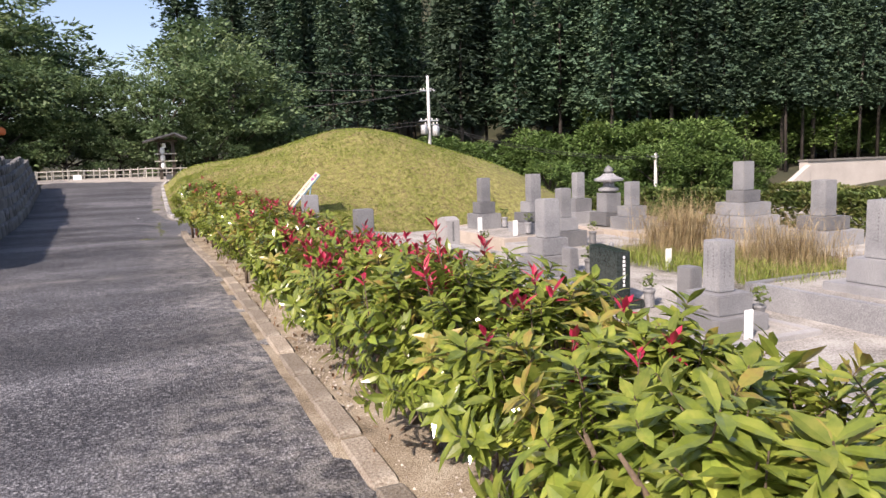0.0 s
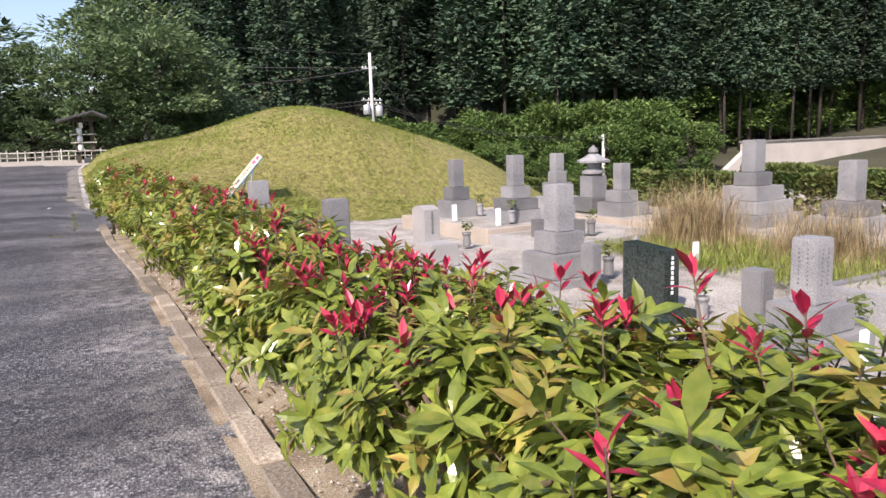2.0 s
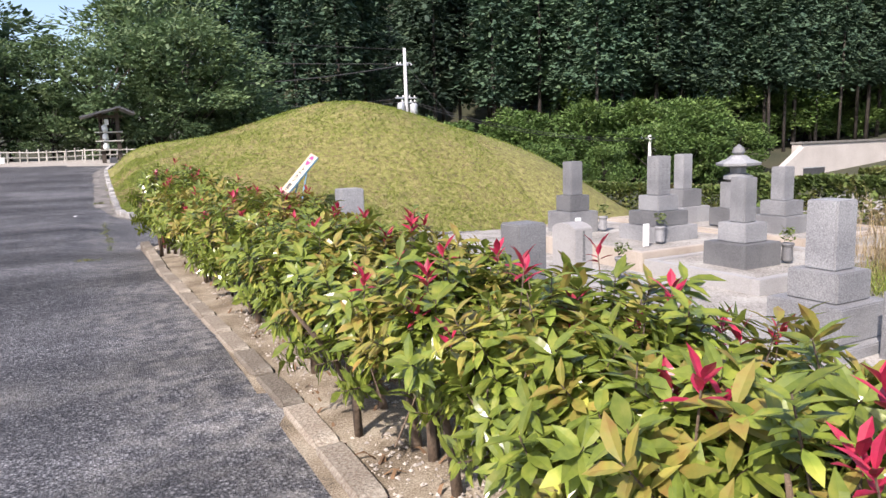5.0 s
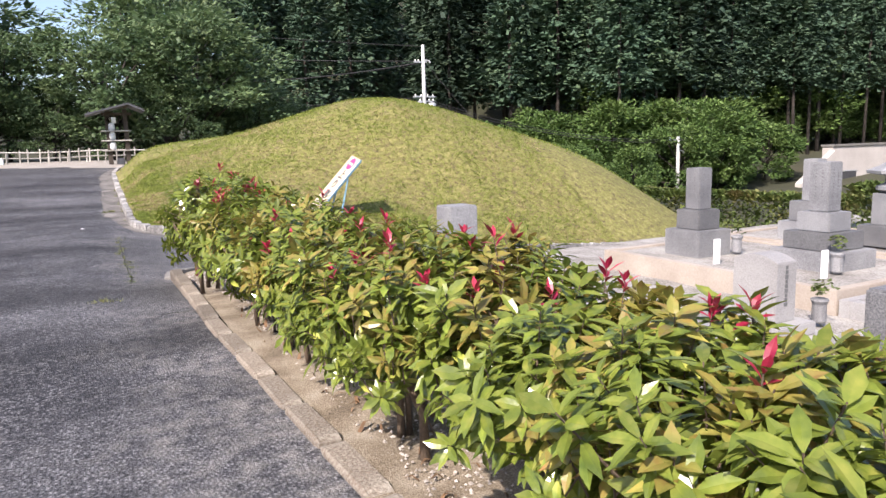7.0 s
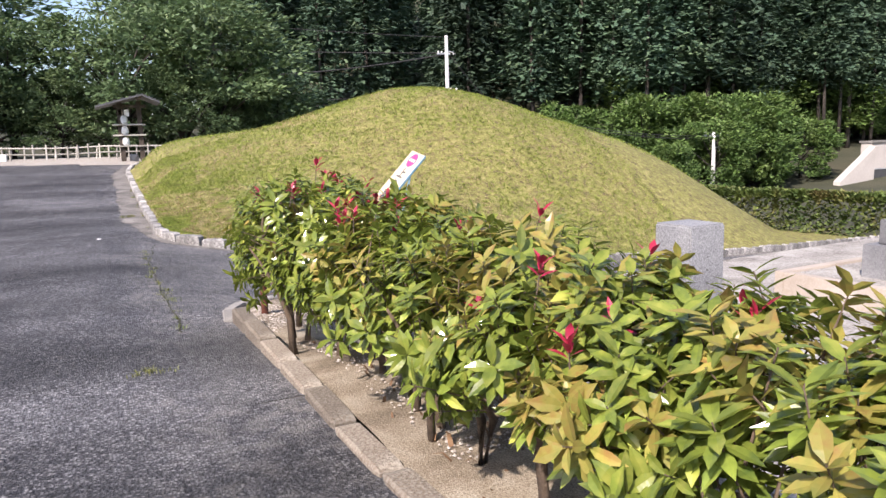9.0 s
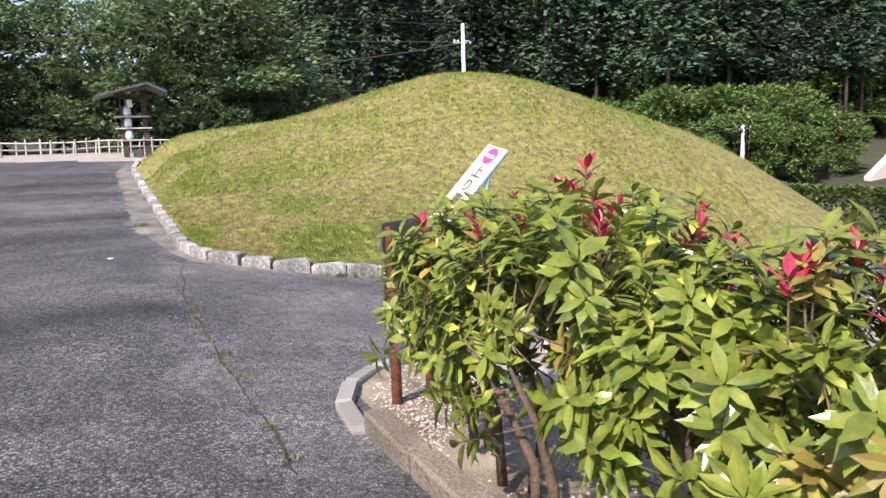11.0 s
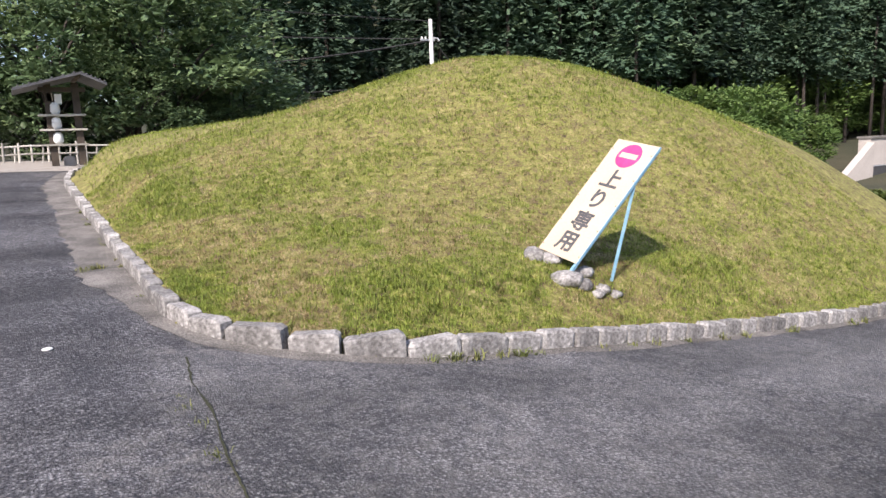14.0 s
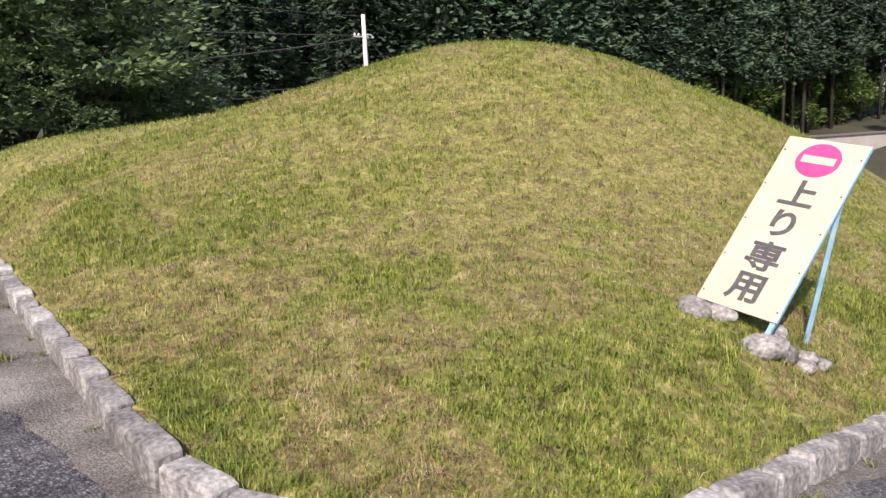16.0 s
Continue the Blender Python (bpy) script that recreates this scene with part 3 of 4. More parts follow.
# grit washed against the mound kerb, and the open seam in the road
M_GRIT = shade("kerb_grit", [(0.06, 0.055, 0.052), (0.15, 0.14, 0.128), (0.30, 0.28, 0.255)], 2.4, 75, 0.95, 0.8, 75, spread=0.26, fine_mix=0.6)
verts, faces = [], []
for i, (x, y) in enumerate(path[:-1:2]):
    x2, y2 = path[min(len(path) - 1, i * 2 + 1)]
    ln = max(1e-6, math.dist((x, y), (x2, y2)))
    nx, ny = (y2 - y) / ln, -(x2 - x) / ln
    wd = 0.13 + 0.14 * noise.noise((x * 0.7, y * 0.7, 2)) + 0.09 * noise.noise((x * 5, y * 5, 5)) + 0.30 * smooth(29.5, 32, y)
    for f in (0.0, 0.5, 1.0):
        px, py = x + nx * (0.05 + max(0.06, wd) * f), y + ny * (0.05 + max(0.06, wd) * f)
        verts.append((px, py, asphalt_z(px, py) + 0.006 + 0.02 * (1 - f)))
    if i:
        b = len(verts) - 6
        faces += [(b, b + 1, b + 4, b + 3), (b + 1, b + 2, b + 5, b + 4)]
tagged(new("kerb_grit", mesh_of("kerb_grit", verts, faces, M_GRIT, False)), "beige grit washed against the mound kerb", "grit", kind="structure")
verts, faces = [], []
for i in range(120):
    y = 22.4 + i * 0.055
    x = 0.61 + 0.035 * noise.noise((y * 1.5, 0, 0)) + 0.015 * noise.noise((y * 9, 1, 0)) + (0.1 * (y - 26.6) if y > 26.6 else 0)
    w2 = 0.003 + 0.008 * max(0, noise.noise((y * 3, 4, 0)) + 0.3)
    verts += [(x - w2, y, asphalt_z(x, y) + 0.007), (x + w2, y, asphalt_z(x, y) + 0.007)]
    if i:
        b = len(verts) - 4
        faces.append((b, b + 1, b + 3, b + 2))
tagged(new("road_seam", mesh_of("road_seam", verts, faces, M_EARTH)), "dark open seam between two asphalt surfaces", "seam", kind="structure")


# dark broken hole in the road edge
bm = bmesh.new()
rim = [bm.verts.new((0.64 + (0.24 + 0.05 * math.sin(k * 2.7)) * math.cos(k * 0.524), 32.35 + (0.05 + 0.015 * math.sin(k * 1.9)) * math.sin(k * 0.524), asphalt_z(0.64, 32.35) + 0.012)) for k in range(12)]
bm.faces.new(rim)
tagged(part("road_hole", bm, M_EARTH), "dark broken edge of asphalt beside the kerb", "hole", kind="structure")


# ---- gravestones ----
def stack(x, y, z, tiers, label, name="gravestone", mat=None, rz=0, marks=0, group="gravestones", tops=0.012):
    """Square blocks on one another, from the lowest (width, depth, height) up; the last is the shaft."""
    g = empty(name, x, y, z, rz, label, "gravestone", group)
    h = 0.0
    for k, (w, d, hh) in enumerate(tiers):
        last = k == len(tiers) - 1
        bm = box_bm(-w / 2, w / 2, -d / 2, d / 2, h - (0.3 if k == 0 else 0), h + hh - (0.002 if not last else 0), tops)
        if last:
            for v in bm.verts:
                if v.co.z > h + hh - 0.02:
                    v.co.z += 0.012 * (1 - (abs(v.co.x) / (w / 2)) ** 2)
        p = part("shaft" if last else "plinth_block", bm, mat or M_GRANITE, g)
        if last and marks:
            for side in range(2):
                for c in range(marks):
                    off = (c - (marks - 1) / 2) * w / (marks + 1)
                    for r in range(9):
                        s = 0.011 + 0.006 * ((r * 7 + c * 3) % 3) / 2
                        zc = h + hh * (0.84 - r * 0.066)
                        m = pose(0, 0, 0, 0, 0, -90 * side)
                        part("inscription", box_bm(off - s / 2, off + s / 2, -d / 2 - 0.0025, -d / 2 + 0.004, zc - s * 0.6, zc + s * 0.6, 0, m), M_INK, p)
        h += hh
    return g


GREY = "grey granite gravestone on a stepped plinth"
stack(6.5, 14.73, -0.52, [(0.95, 0.95, 0.06), (0.74, 0.74, 0.33), (0.5, 0.5, 0.28), (0.3, 0.3, 0.64)], "pale grey granite gravestone on two plinth blocks", marks=0)
stack(8.55, 21.15, -0.27, [(0.68, 0.68, 0.37), (0.45, 0.45, 0.30), (0.27, 0.27, 0.63)], GREY, marks=2)
stack(9.05, 19.45, -0.27, [(0.92, 0.92, 0.22), (0.7, 0.7, 0.24), (0.47, 0.47, 0.26), (0.28, 0.28, 0.66)], GREY, marks=2)
stack(8.5, 17.3, -0.36, [(0.72, 0.72, 0.30), (0.46, 0.46, 0.27), (0.25, 0.25, 0.62)], GREY)
stack(11.72, 21.42, -0.34, [(0.8, 0.8, 0.3), (0.55, 0.55, 0.36), (0.27, 0.27, 0.74)], GREY)
stack(11.72, 19.05, -0.34, [(0.78, 0.78, 0.28), (0.52, 0.52, 0.27), (0.28, 0.28, 0.61)], GREY)
stack(12.35, 16.1, -0.34, [(1.3, 1.3, 0.2), (1.05, 1.05, 0.24), (0.8, 0.8, 0.28), (0.5, 0.5, 0.26), (0.31, 0.31, 0.62)], "tall grey gravestone on a four-stepped plinth")
stack(12.4, 14.2, -0.5, [(1.0, 1.0, 0.42), (0.66, 0.66, 0.26), (0.32, 0.32, 0.69)], GREY)
stack(6.7, 11.2, -0.72, [(0.8, 0.8, 0.25), (0.55, 0.55, 0.25), (0.26, 0.26, 0.62)], "granite gravestone with an engraved inscription", marks=2)
stack(9.0, 10.7, -0.6, [(1.0, 1.0, 0.32), (0.62, 0.62, 0.32), (0.34, 0.34, 0.74)], "tall granite gravestone inside a stone enclosure", marks=1)
stack(14.6, 12.6, -0.4, [(0.9, 0.9, 0.3), (0.55, 0.55, 0.3), (0.28, 0.28, 0.6)], GREY)
PILLAR = "plain square granite marker post behind the hedge"
stack(3.52, 15.38, -0.48, [(0.27, 0.27, 1.24)], PILLAR, "stone_marker", marks=0)
stack(3.66, 19.92, -0.48, [(0.32, 0.32, 1.33)], PILLAR, "stone_marker", marks=1)
stack(5.1, 15.65, -0.5, [(0.62, 0.62, 0.2), (0.42, 0.42, 0.32)], "low pale granite block beside the hedge", "stone_block", M_PALE)
stack(6.95, 11.95, -0.7, [(0.2, 0.26, 0.66)], "small grey upright stone slab", "stone_slab")


stack(6.48, 14.05, -0.52, [(0.14, 0.26, 0.56)], "narrow grey granite side slab beside a gravestone", "stone_slab")


def slab_stone(x, y, z, w, d, h, mat, label, arch, marks, ink):
    """A broad upright slab whose top is arched or sloping, on a low base."""
    g = empty("slab_gravestone", x, y, z, 0, label, "gravestone", "gravestones")
    part("plinth_block", box_bm(-w / 2 - 0.13, w / 2 + 0.13, -d / 2 - 0.14, d / 2 + 0.14, 0.03, 0.16, 0.01), mat, g)
    part("base_slab", box_bm(-w / 2 - 0.3, w / 2 + 0.3, -d / 2 - 0.3, d / 2 + 0.3, -0.3, 0.028, 0.01), mat, g)
    bm = bmesh.new()
    n = 10
    front, back = [], []
    for sx, row in ((-w / 2, front), (w / 2, back)):
        row.append(bm.verts.new((sx, d / 2, 0.158)))
        row.append(bm.verts.new((sx, -d / 2, 0.158)))
        for i in range(n + 1):
            u = i / n
            top = h - arch * (2 * u - 1) ** 2 if arch > 0 else h + arch * (1 - u)
            row.append(bm.verts.new((sx, -d / 2 + d * u, 0.16 + top)))
    bm.faces.new(front[::-1])
    bm.faces.new(back)
    for i in range(len(front)):
        j = (i + 1) % len(front)
        bm.faces.new((front[i], front[j], back[j], back[i]))
    bmesh.ops.recalc_face_normals(bm, faces=bm.faces)
    bmesh.ops.bevel(bm, geom=[e for e in bm.edges if e.calc_face_angle(0) > 0.6], offset=0.008, segments=2, affect="EDGES")
    s = part("slab", bm, mat, g)
    for r in range(marks):
        zc = 0.16 + h * (0.82 - r * 0.62 / marks)
        k = 0.016 + 0.008 * (r % 3) / 2
        part("inscription", box_bm(-k, k, -d / 2 - 0.0025, -d / 2 + 0.004, zc - 0.02, zc + 0.02, 0), ink, s)
    return g


slab_stone(6.41, 12.95, -0.70, 0.22, 0.66, 0.72, M_BLACK, "polished black granite gravestone with white lettering", -0.05, 8, M_WHITE)
slab_stone(6.2, 18.17, -0.5, 0.3, 0.5, 0.66, M_PALE, "pale granite slab gravestone with an arched top", 0.07, 9, M_INK)


def stone_lantern(x, y, z, s, label):
    g = empty("stone_lantern", x, y, z, 0, label, "stone lantern")
    part("base", box_bm(-0.32 * s, 0.32 * s, -0.32 * s, 0.32 * s, 0, 0.3 * s, 0.01), M_GRANITE, g)
    part("post", box_bm(-0.2 * s, 0.2 * s, -0.2 * s, 0.2 * s, 0.298 * s, 0.75 * s, 0.01), M_GRANITE, g)
    part("collar", lathe_bm([(0.14 * s, 0.748 * s), (0.24 * s, 0.80 * s), (0.24 * s, 0.85 * s), (0.13 * s, 0.9 * s), (0.13 * s, 1.0 * s)], 12), M_GRANITE, g)
    part("roof", lathe_bm([(0.13 * s, 0.998 * s), (0.36 * s, 1.03 * s), (0.37 * s, 1.07 * s), (0.2 * s, 1.14 * s), (0.12 * s, 1.2 * s)], 6), M_GRANITE, g)
    part("finial", lathe_bm([(0.07 * s, 1.198 * s), (0.11 * s, 1.25 * s), (0.09 * s, 1.32 * s), (0.01 * s, 1.39 * s)], 10), M_GRANITE, g)
    return g


stone_lantern(11.75, 20.05, -0.34, 1.14, "carved granite lantern with a flared cap")
stone_lantern(14.4, 14.4, -0.42, 0.6, "small granite lantern beside the shrubs")
stone_lantern(7.34, 14.13, -0.52, 0.42, "small grey stone lantern on the gravel")


def plot(x0, x1, y0, y1, z, h, mat, label, name="grave_plot"):
    """A raised plot: edging stones all round and a gravel fill."""
    g = empty(name, (x0 + x1) / 2, (y0 + y1) / 2, z, 0, label, "grave plot", "grave plots")
    w, d, k = (x1 - x0) / 2, (y1 - y0) / 2, 0.13
    for a in ((-w, w, -d, -d + k), (-w, w, d - k, d), (-w, -w + k, -d + k, d - k), (w - k, w, -d + k, d - k)):
        part("edging", box_bm(*a, -0.25, h, 0.008), mat, g)
    part("gravel_fill", box_bm(-w + k, w - k, -d + k, d - k, 0, h - 0.03, 0), M_PLOT, g)
    return g


plot(7.6, 10.3, 18.3, 22.2, -0.5, 0.23, M_TAN, "raised plot with stained tan concrete edging")
plot(7.6, 10.3, 16.3, 18.27, -0.5, 0.14, M_PALE, "low plot with pale granite edging")
plot(10.9, 13.4, 17.9, 22.8, -0.5, 0.16, M_TAN, "plot with tan stone edging")
plot(10.9, 13.4, 12.4, 17.87, -0.5, 0.16, M_TAN, "plot with tan stone edging")
plot(8.0, 9.9, 9.5, 12.0, -0.68, 0.32, M_GRANITE, "grey stone enclosure round a gravestone")
plot(5.9, 7.5, 10.4, 13.7, -0.69, 0.05, M_PALE, "flat pale stone surround")
for x, y, z in ((8.72, 20.9, -0.27), (8.2, 18.85, -0.27), (8.6, 14.2, -0.5), (8.0, 20.3, -0.27), (6.55, 10.6, -0.67)):
    tagged(part("grave_tablet", box_bm(x - 0.06, x + 0.06, y - 0.012, y + 0.012, z - 0.02, z + 0.34, 0.004), M_WHITE), "small white upright tablet on a grave plot", "tablet", "grave tablets")


def flower_vase(x, y, z):
    g = empty("flower_vase", x, y, z, 0, "short granite flower holder before a gravestone", "vase", "flower holders")
    part("holder", lathe_bm([(0.06, 0), (0.075, 0.02), (0.07, 0.2), (0.09, 0.24), (0.085, 0.26)], 12), M_GRANITE, g)
    r = np.random.default_rng(int(x * 100))
    p = [np.array([r.normal(0, 0.05), r.normal(0, 0.05), 0.3 + r.uniform(0, 0.18)]) for _ in range(40)]
    v, f = cards(p, [(q[0], q[1], 0.5) for q in p], [0.07] * 40, r)
    leafy = tagged(new("greenery", mesh_tris("greenery", v, f, M_HEDGE)), kind="stuff")
    leafy.parent = g


for x, y, z in ((8.95, 20.75, -0.27), (8.6, 18.95, -0.27), (9.0, 16.95, -0.36), (7.1, 14.4, -0.5), (6.75, 12.5, -0.67), (7.15, 11.0, -0.67), (12.15, 18.7, -0.34), (7.0, 18.1, -0.5)):
    flower_vase(x, y, z)


# ---- far buildings and fixtures ----
wall = empty("concrete_building", 60.1, 52.5, -3.52, 0, "flat-roofed white rendered building with a sloping buttress", "building")
part("wall", box_bm(0, 40, 0, 1.0, 0, 4.0, 0.02), M_WALL, wall)
part("roof_slab", box_bm(-0.1, 40.1, -0.12, 1.1, 4.0, 4.2, 0.02), M_CONC, wall)
bm = bmesh.new()
tri = [bm.verts.new(p) for p in ((-0.005, -0.3, 0), (-4.6, -0.3, 0), (-4.6, -0.3, 0.9), (-0.005, -0.3, 3.7), (-0.005, 0.3, 0), (-4.6, 0.3, 0), (-4.6, 0.3, 0.9), (-0.005, 0.3, 3.7))]
for f in ((0, 1, 2, 3), (7, 6, 5, 4), (0, 4, 5, 1), (1, 5, 6, 2), (2, 6, 7, 3), (3, 7, 4, 0)):
    bm.faces.new([tri[i] for i in f])
bmesh.ops.recalc_face_normals(bm, faces=bm.faces)
part("buttress", bm, M_WALL, wall)
win = part("window", box_bm(0.4, 3.6, -0.06, 0.02, 0.6, 1.7, 0.01), M_DARK, wall)
part("window_frame", box_bm(0.3, 3.7, -0.09, -0.062, 1.7, 1.8, 0.005), M_METAL, win)


def utility_pole(x, y, z, top, label, arms, boxes):
    p = empty("utility_pole", x, y, z, 0, label, "utility pole")
    part("pole", tube_bm([(0, 0, -0.5), (0, 0, top)], [0.19, 0.12], 12), M_POLE, p, flat=False)
    for h, w, r in arms:
        a = part("crossarm", box_bm(-w, w, -0.05, 0.05, h - 0.05, h + 0.05, 0.004, pose(r, 0, 0)), M_METAL, p)
        for sx in (-w * 0.8, -w * 0.3, w * 0.3, w * 0.8):
            part("insulator", lathe_bm([(0.05, h + 0.05), (0.07, h + 0.1), (0.04, h + 0.2)], 8), M_WHITE, a).location = (r + sx, 0, 0)
    for bx, bz, s in boxes:
        t = part("transformer", lathe_bm([(0.26 * s, bz), (0.3 * s, bz + 0.04), (0.3 * s, bz + 0.75 * s), (0.22 * s, bz + 0.85 * s)], 14), M_METAL, p, flat=False)
        t.location = (bx, -0.1, 0)
    part("lamp_arm", tube_bm([(0.1, 0, top - 1.15), (0.45, -0.1, top - 1.2), (0.55, -0.1, top - 1.35)], [0.05, 0.05, 0.09], 8), M_METAL, p)
    return p


utility_pole(24.12, 62.75, 0.5, 8.92, "grey concrete utility pole with transformers behind the mound", ((7.6, 0.55, -0.25), (4.95, 0.95, 0), (4.6, 0.7, 0.2)), ((-0.55, 3.7, 1.0), (0.6, 3.55, 1.1)))
utility_pole(42.5, 54.0, -3.2, 5.0, "short grey pole with a broad crossarm among the trees", ((4.7, 1.5, 0.3),), ())


def cable(a, b, sag, r=0.022):
    a, b = Vector(a), Vector(b)
    pts = [a.lerp(b, i / 16) - Vector((0, 0, sag * 4 * (i / 16) * (1 - i / 16))) for i in range(17)]
    return tagged(part("overhead_cable", tube_bm(pts, [r] * 17, 5), M_CABLE), "thin dark overhead cable from the pole", "cable", "overhead cables")


cable((23.6, 62.75, 8.15), (-30, 90, 13), 0.8, 0.03)
cable((23.9, 62.75, 8.05), (10, 86, 8.6), 0.5, 0.05)
cable((23.9, 62.75, 9.3), (-20, 80, 15), 0.8)
cable((23.6, 62.75, 5.4), (5, 78, 6.2), 0.6)
cable((23.6, 62.75, 5.1), (5, 78, 5.6), 0.6)
cable((24.4, 62.75, 8.0), (28.5, 60, 2.2), 0.2, 0.018)
cable((24.6, 62.75, 5.2), (42.5, 54, 1.5), 0.9)
cable((24.6, 62.75, 5.0), (42.5, 54, 1.3), 0.9)

# notice shelter
sh = empty("notice_shelter", 1.4, 46.0, 1.15, 0, "small timber notice shelter with a pitched dark roof", "shelter")
for px in (-0.33, 0.36):
    part("post", box_bm(px - 0.09, px + 0.09, -0.09, 0.09, 0, 2.3, 0.008), M_WOOD, sh)
part("beam", box_bm(-0.55, 0.62, -0.06, 0.06, 2.05, 2.17, 0.006), M_WOOD, sh)
part("ridge_beam", box_bm(-0.06 + 0.4, 0.06 + 0.4, -0.75, 0.75, 2.38, 2.48, 0.006), M_WOOD, sh)
for side, (xa, za, xb, zb) in enumerate(((-1.16, 2.08, 0.46, 2.52), (0.46, 2.52, 1.1, 2.24))):
    bm = bmesh.new()
    vs = [bm.verts.new((x, yy, zz)) for yy in (-0.85, 0.85) for x, zz in ((xa, za), (xb, zb), (xb, zb - 0.07), (xa, za - 0.07))]
    for f in ((0, 1, 2, 3), (7, 6, 5, 4), (0, 4, 5, 1), (1, 5, 6, 2), (2, 6, 7, 3), (3, 7, 4, 0)):
        bm.faces.new([vs[i] for i in f])
    bmesh.ops.recalc_face_normals(bm, faces=bm.faces)
    r = part("roof_slope", bm, M_ROOF, sh)
    for k in range(6):
        u = (k + 0.5) / 6
        part("batten", box_bm(xa + (xb - xa) * u - 0.02, xa + (xb - xa) * u + 0.02, -0.86, 0.86, za + (zb - za) * u + 0.0, za + (zb - za) * u + 0.035, 0), M_ROOF, r)
for z in (0.58, 1.0, 1.4):
    part("shelf", box_bm(-0.62, 0.55, -0.2, 0.14, z - 0.025, z + 0.025, 0.004), M_RAIL, sh, "pale plank shelf")
part("notice", box_bm(-0.18, 0.0, -0.09, -0.077, 1.72, 1.98, 0), M_WHITE, sh)
part("notice", box_bm(-0.36, -0.22, -0.09, -0.077, 1.78, 2.0, 0), M_TAN, sh)


def ladle_stack(z):
    """White pots on the shelves of the shelter."""
    g = part("water_pot", lathe_bm([(0.1, 0), (0.14, 0.08), (0.13, 0.26), (0.08, 0.33)], 12), M_WHITE, sh, "pale ceramic pot", flat=False)
    g.location = (-0.2, -0.02, z)


ladle_stack(1.025)
ladle_stack(1.425)
ladle_stack(0.605)
tagged(part("white_bin", box_bm(1.3, 1.62, 46.2, 46.5, 1.1, 1.42, 0.04), M_PALE), "pale rounded container beside the shelter", "container")

# log fence
fence = empty("log_fence", -3, 50.2, 1.2, 0, "low pale log fence at the road's end", "fence")
for k in range(30):
    x = -6.6 + k * 0.41 + 0.08 * math.sin(k * 3)
    part("post", tube_bm([(x, 0, -0.1), (x + 0.02, 0, 0.68 + 0.05 * math.sin(k * 5))], [0.036, 0.032], 7), M_RAIL, fence)
    if k % 2:
        part("stake", tube_bm([(x + 0.3, 0.02, 0), (x + 0.36, 0.02, 0.56)], [0.03, 0.028], 6), M_RAIL, fence)
for z in (0.32, 0.58):
    part("rail", tube_bm([(-6.9 + i * 1.3, 0.05 * math.sin(i * 2), z + 0.03 * math.sin(i * 1.7)) for i in range(11)], [0.028] * 11, 7), M_RAIL, fence)
tagged(part("white_box", box_bm(-3.6, -3.15, 49.4, 49.7, 1.25, 1.55, 0.02), M_WHITE), "small white box before the log fence", "box")
tagged(part("orange_hut_roof", box_bm(-8.4, -6.25, 45.2, 47.0, 3.75, 4.1, 0.05), M_ORANGE), "orange rusted sheet roof above the stone wall", "roof")

# sloping stone retaining wall
rwall = empty("wall_left", 0, 0, 0, 0, "sloping grey rubble stone retaining wall", "wall", kind="structure")


def wall_base(y):
    return -2.95 - (y - 24) * 0.078


def wall_top(y):
    return 1.28 + 0.0257 * y


bm = bmesh.new()
rows = []
for y in steps(17, 42.3, 1.0):
    b, zb = wall_base(y), asphalt_z(-3, y)
    rows.append([bm.verts.new(p) for p in ((b - 0.03, y, zb - 0.2), (b - 0.03 - 0.31 * (wall_top(y) - zb), y, wall_top(y)), (b - 2.6, y, wall_top(y) + 0.02), (b - 2.6, y, zb - 0.2))])
for r0, r1 in zip(rows, rows[1:]):
    for i in range(4):
        bm.faces.new((r0[i], r0[(i + 1) % 4], r1[(i + 1) % 4], r1[i]))
bm.faces.new(rows[0])
bm.faces.new(rows[-1][::-1])
bmesh.ops.recalc_face_normals(bm, faces=bm.faces)
part("core", bm, M_CONC, rwall)
WST = []
for i in range(5):
    me = stone_mesh(60 + i, 0.42, 0.14, 0.30, 0.03)
    me.materials.append(M_WSTONE)
    WST.append(me)
n = 0
for row in range(8):
    y = 17.2 + (row % 2) * 0.21
    while y < 42.1:
        zb = asphalt_z(-3, y)
        z = zb + row * 0.295
        if z + 0.2 > wall_top(y):
            y += 0.435
            continue
        x = wall_base(y) - 0.03 - 0.31 * row * 0.295
        lift_out("stone", WST[n % 5], pose(x, y, z - 0.02, rk.uniform(-4, 4), -17 + rk.uniform(-4, 4), 90 + 4.4 + rk.uniform(-7, 7)), rwall)
        y += 0.435
        n += 1

# ---- sign on the mound ----
tl, tr, br, bl = Vector((6.019, 29.635, 1.324)), Vector((6.015, 29.003, 1.207)), Vector((4.951, 29.25, 0.019)), Vector((4.944, 29.837, 0.12))
u = ((tr - tl) + (br - bl)).normalized()
v = ((tl - bl) + (tr - br))
v = (v - u * v.dot(u)).normalized()
w = u.cross(v)
mid = (tl + tr + br + bl) / 4
SIGN = Matrix((u, v, w)).transposed().to_4x4()
SIGN.translation = mid
W, L = 0.615, 1.62
sg = new("leaning_sign")
sg.matrix_world = SIGN
tagged(sg, "cream signboard with grey characters on a pale blue frame", "sign")
part("board", box_bm(-W / 2, W / 2, -L / 2, L / 2, -0.006, 0.006, 0.002), M_BOARD, sg)
for sx in (-W / 2 + 0.02, W / 2 - 0.02):
    part("rail", box_bm(sx - 0.018, sx + 0.018, -L / 2 - 0.16, L / 2 - 0.02, -0.045, -0.008, 0.003), M_BLUE, sg)
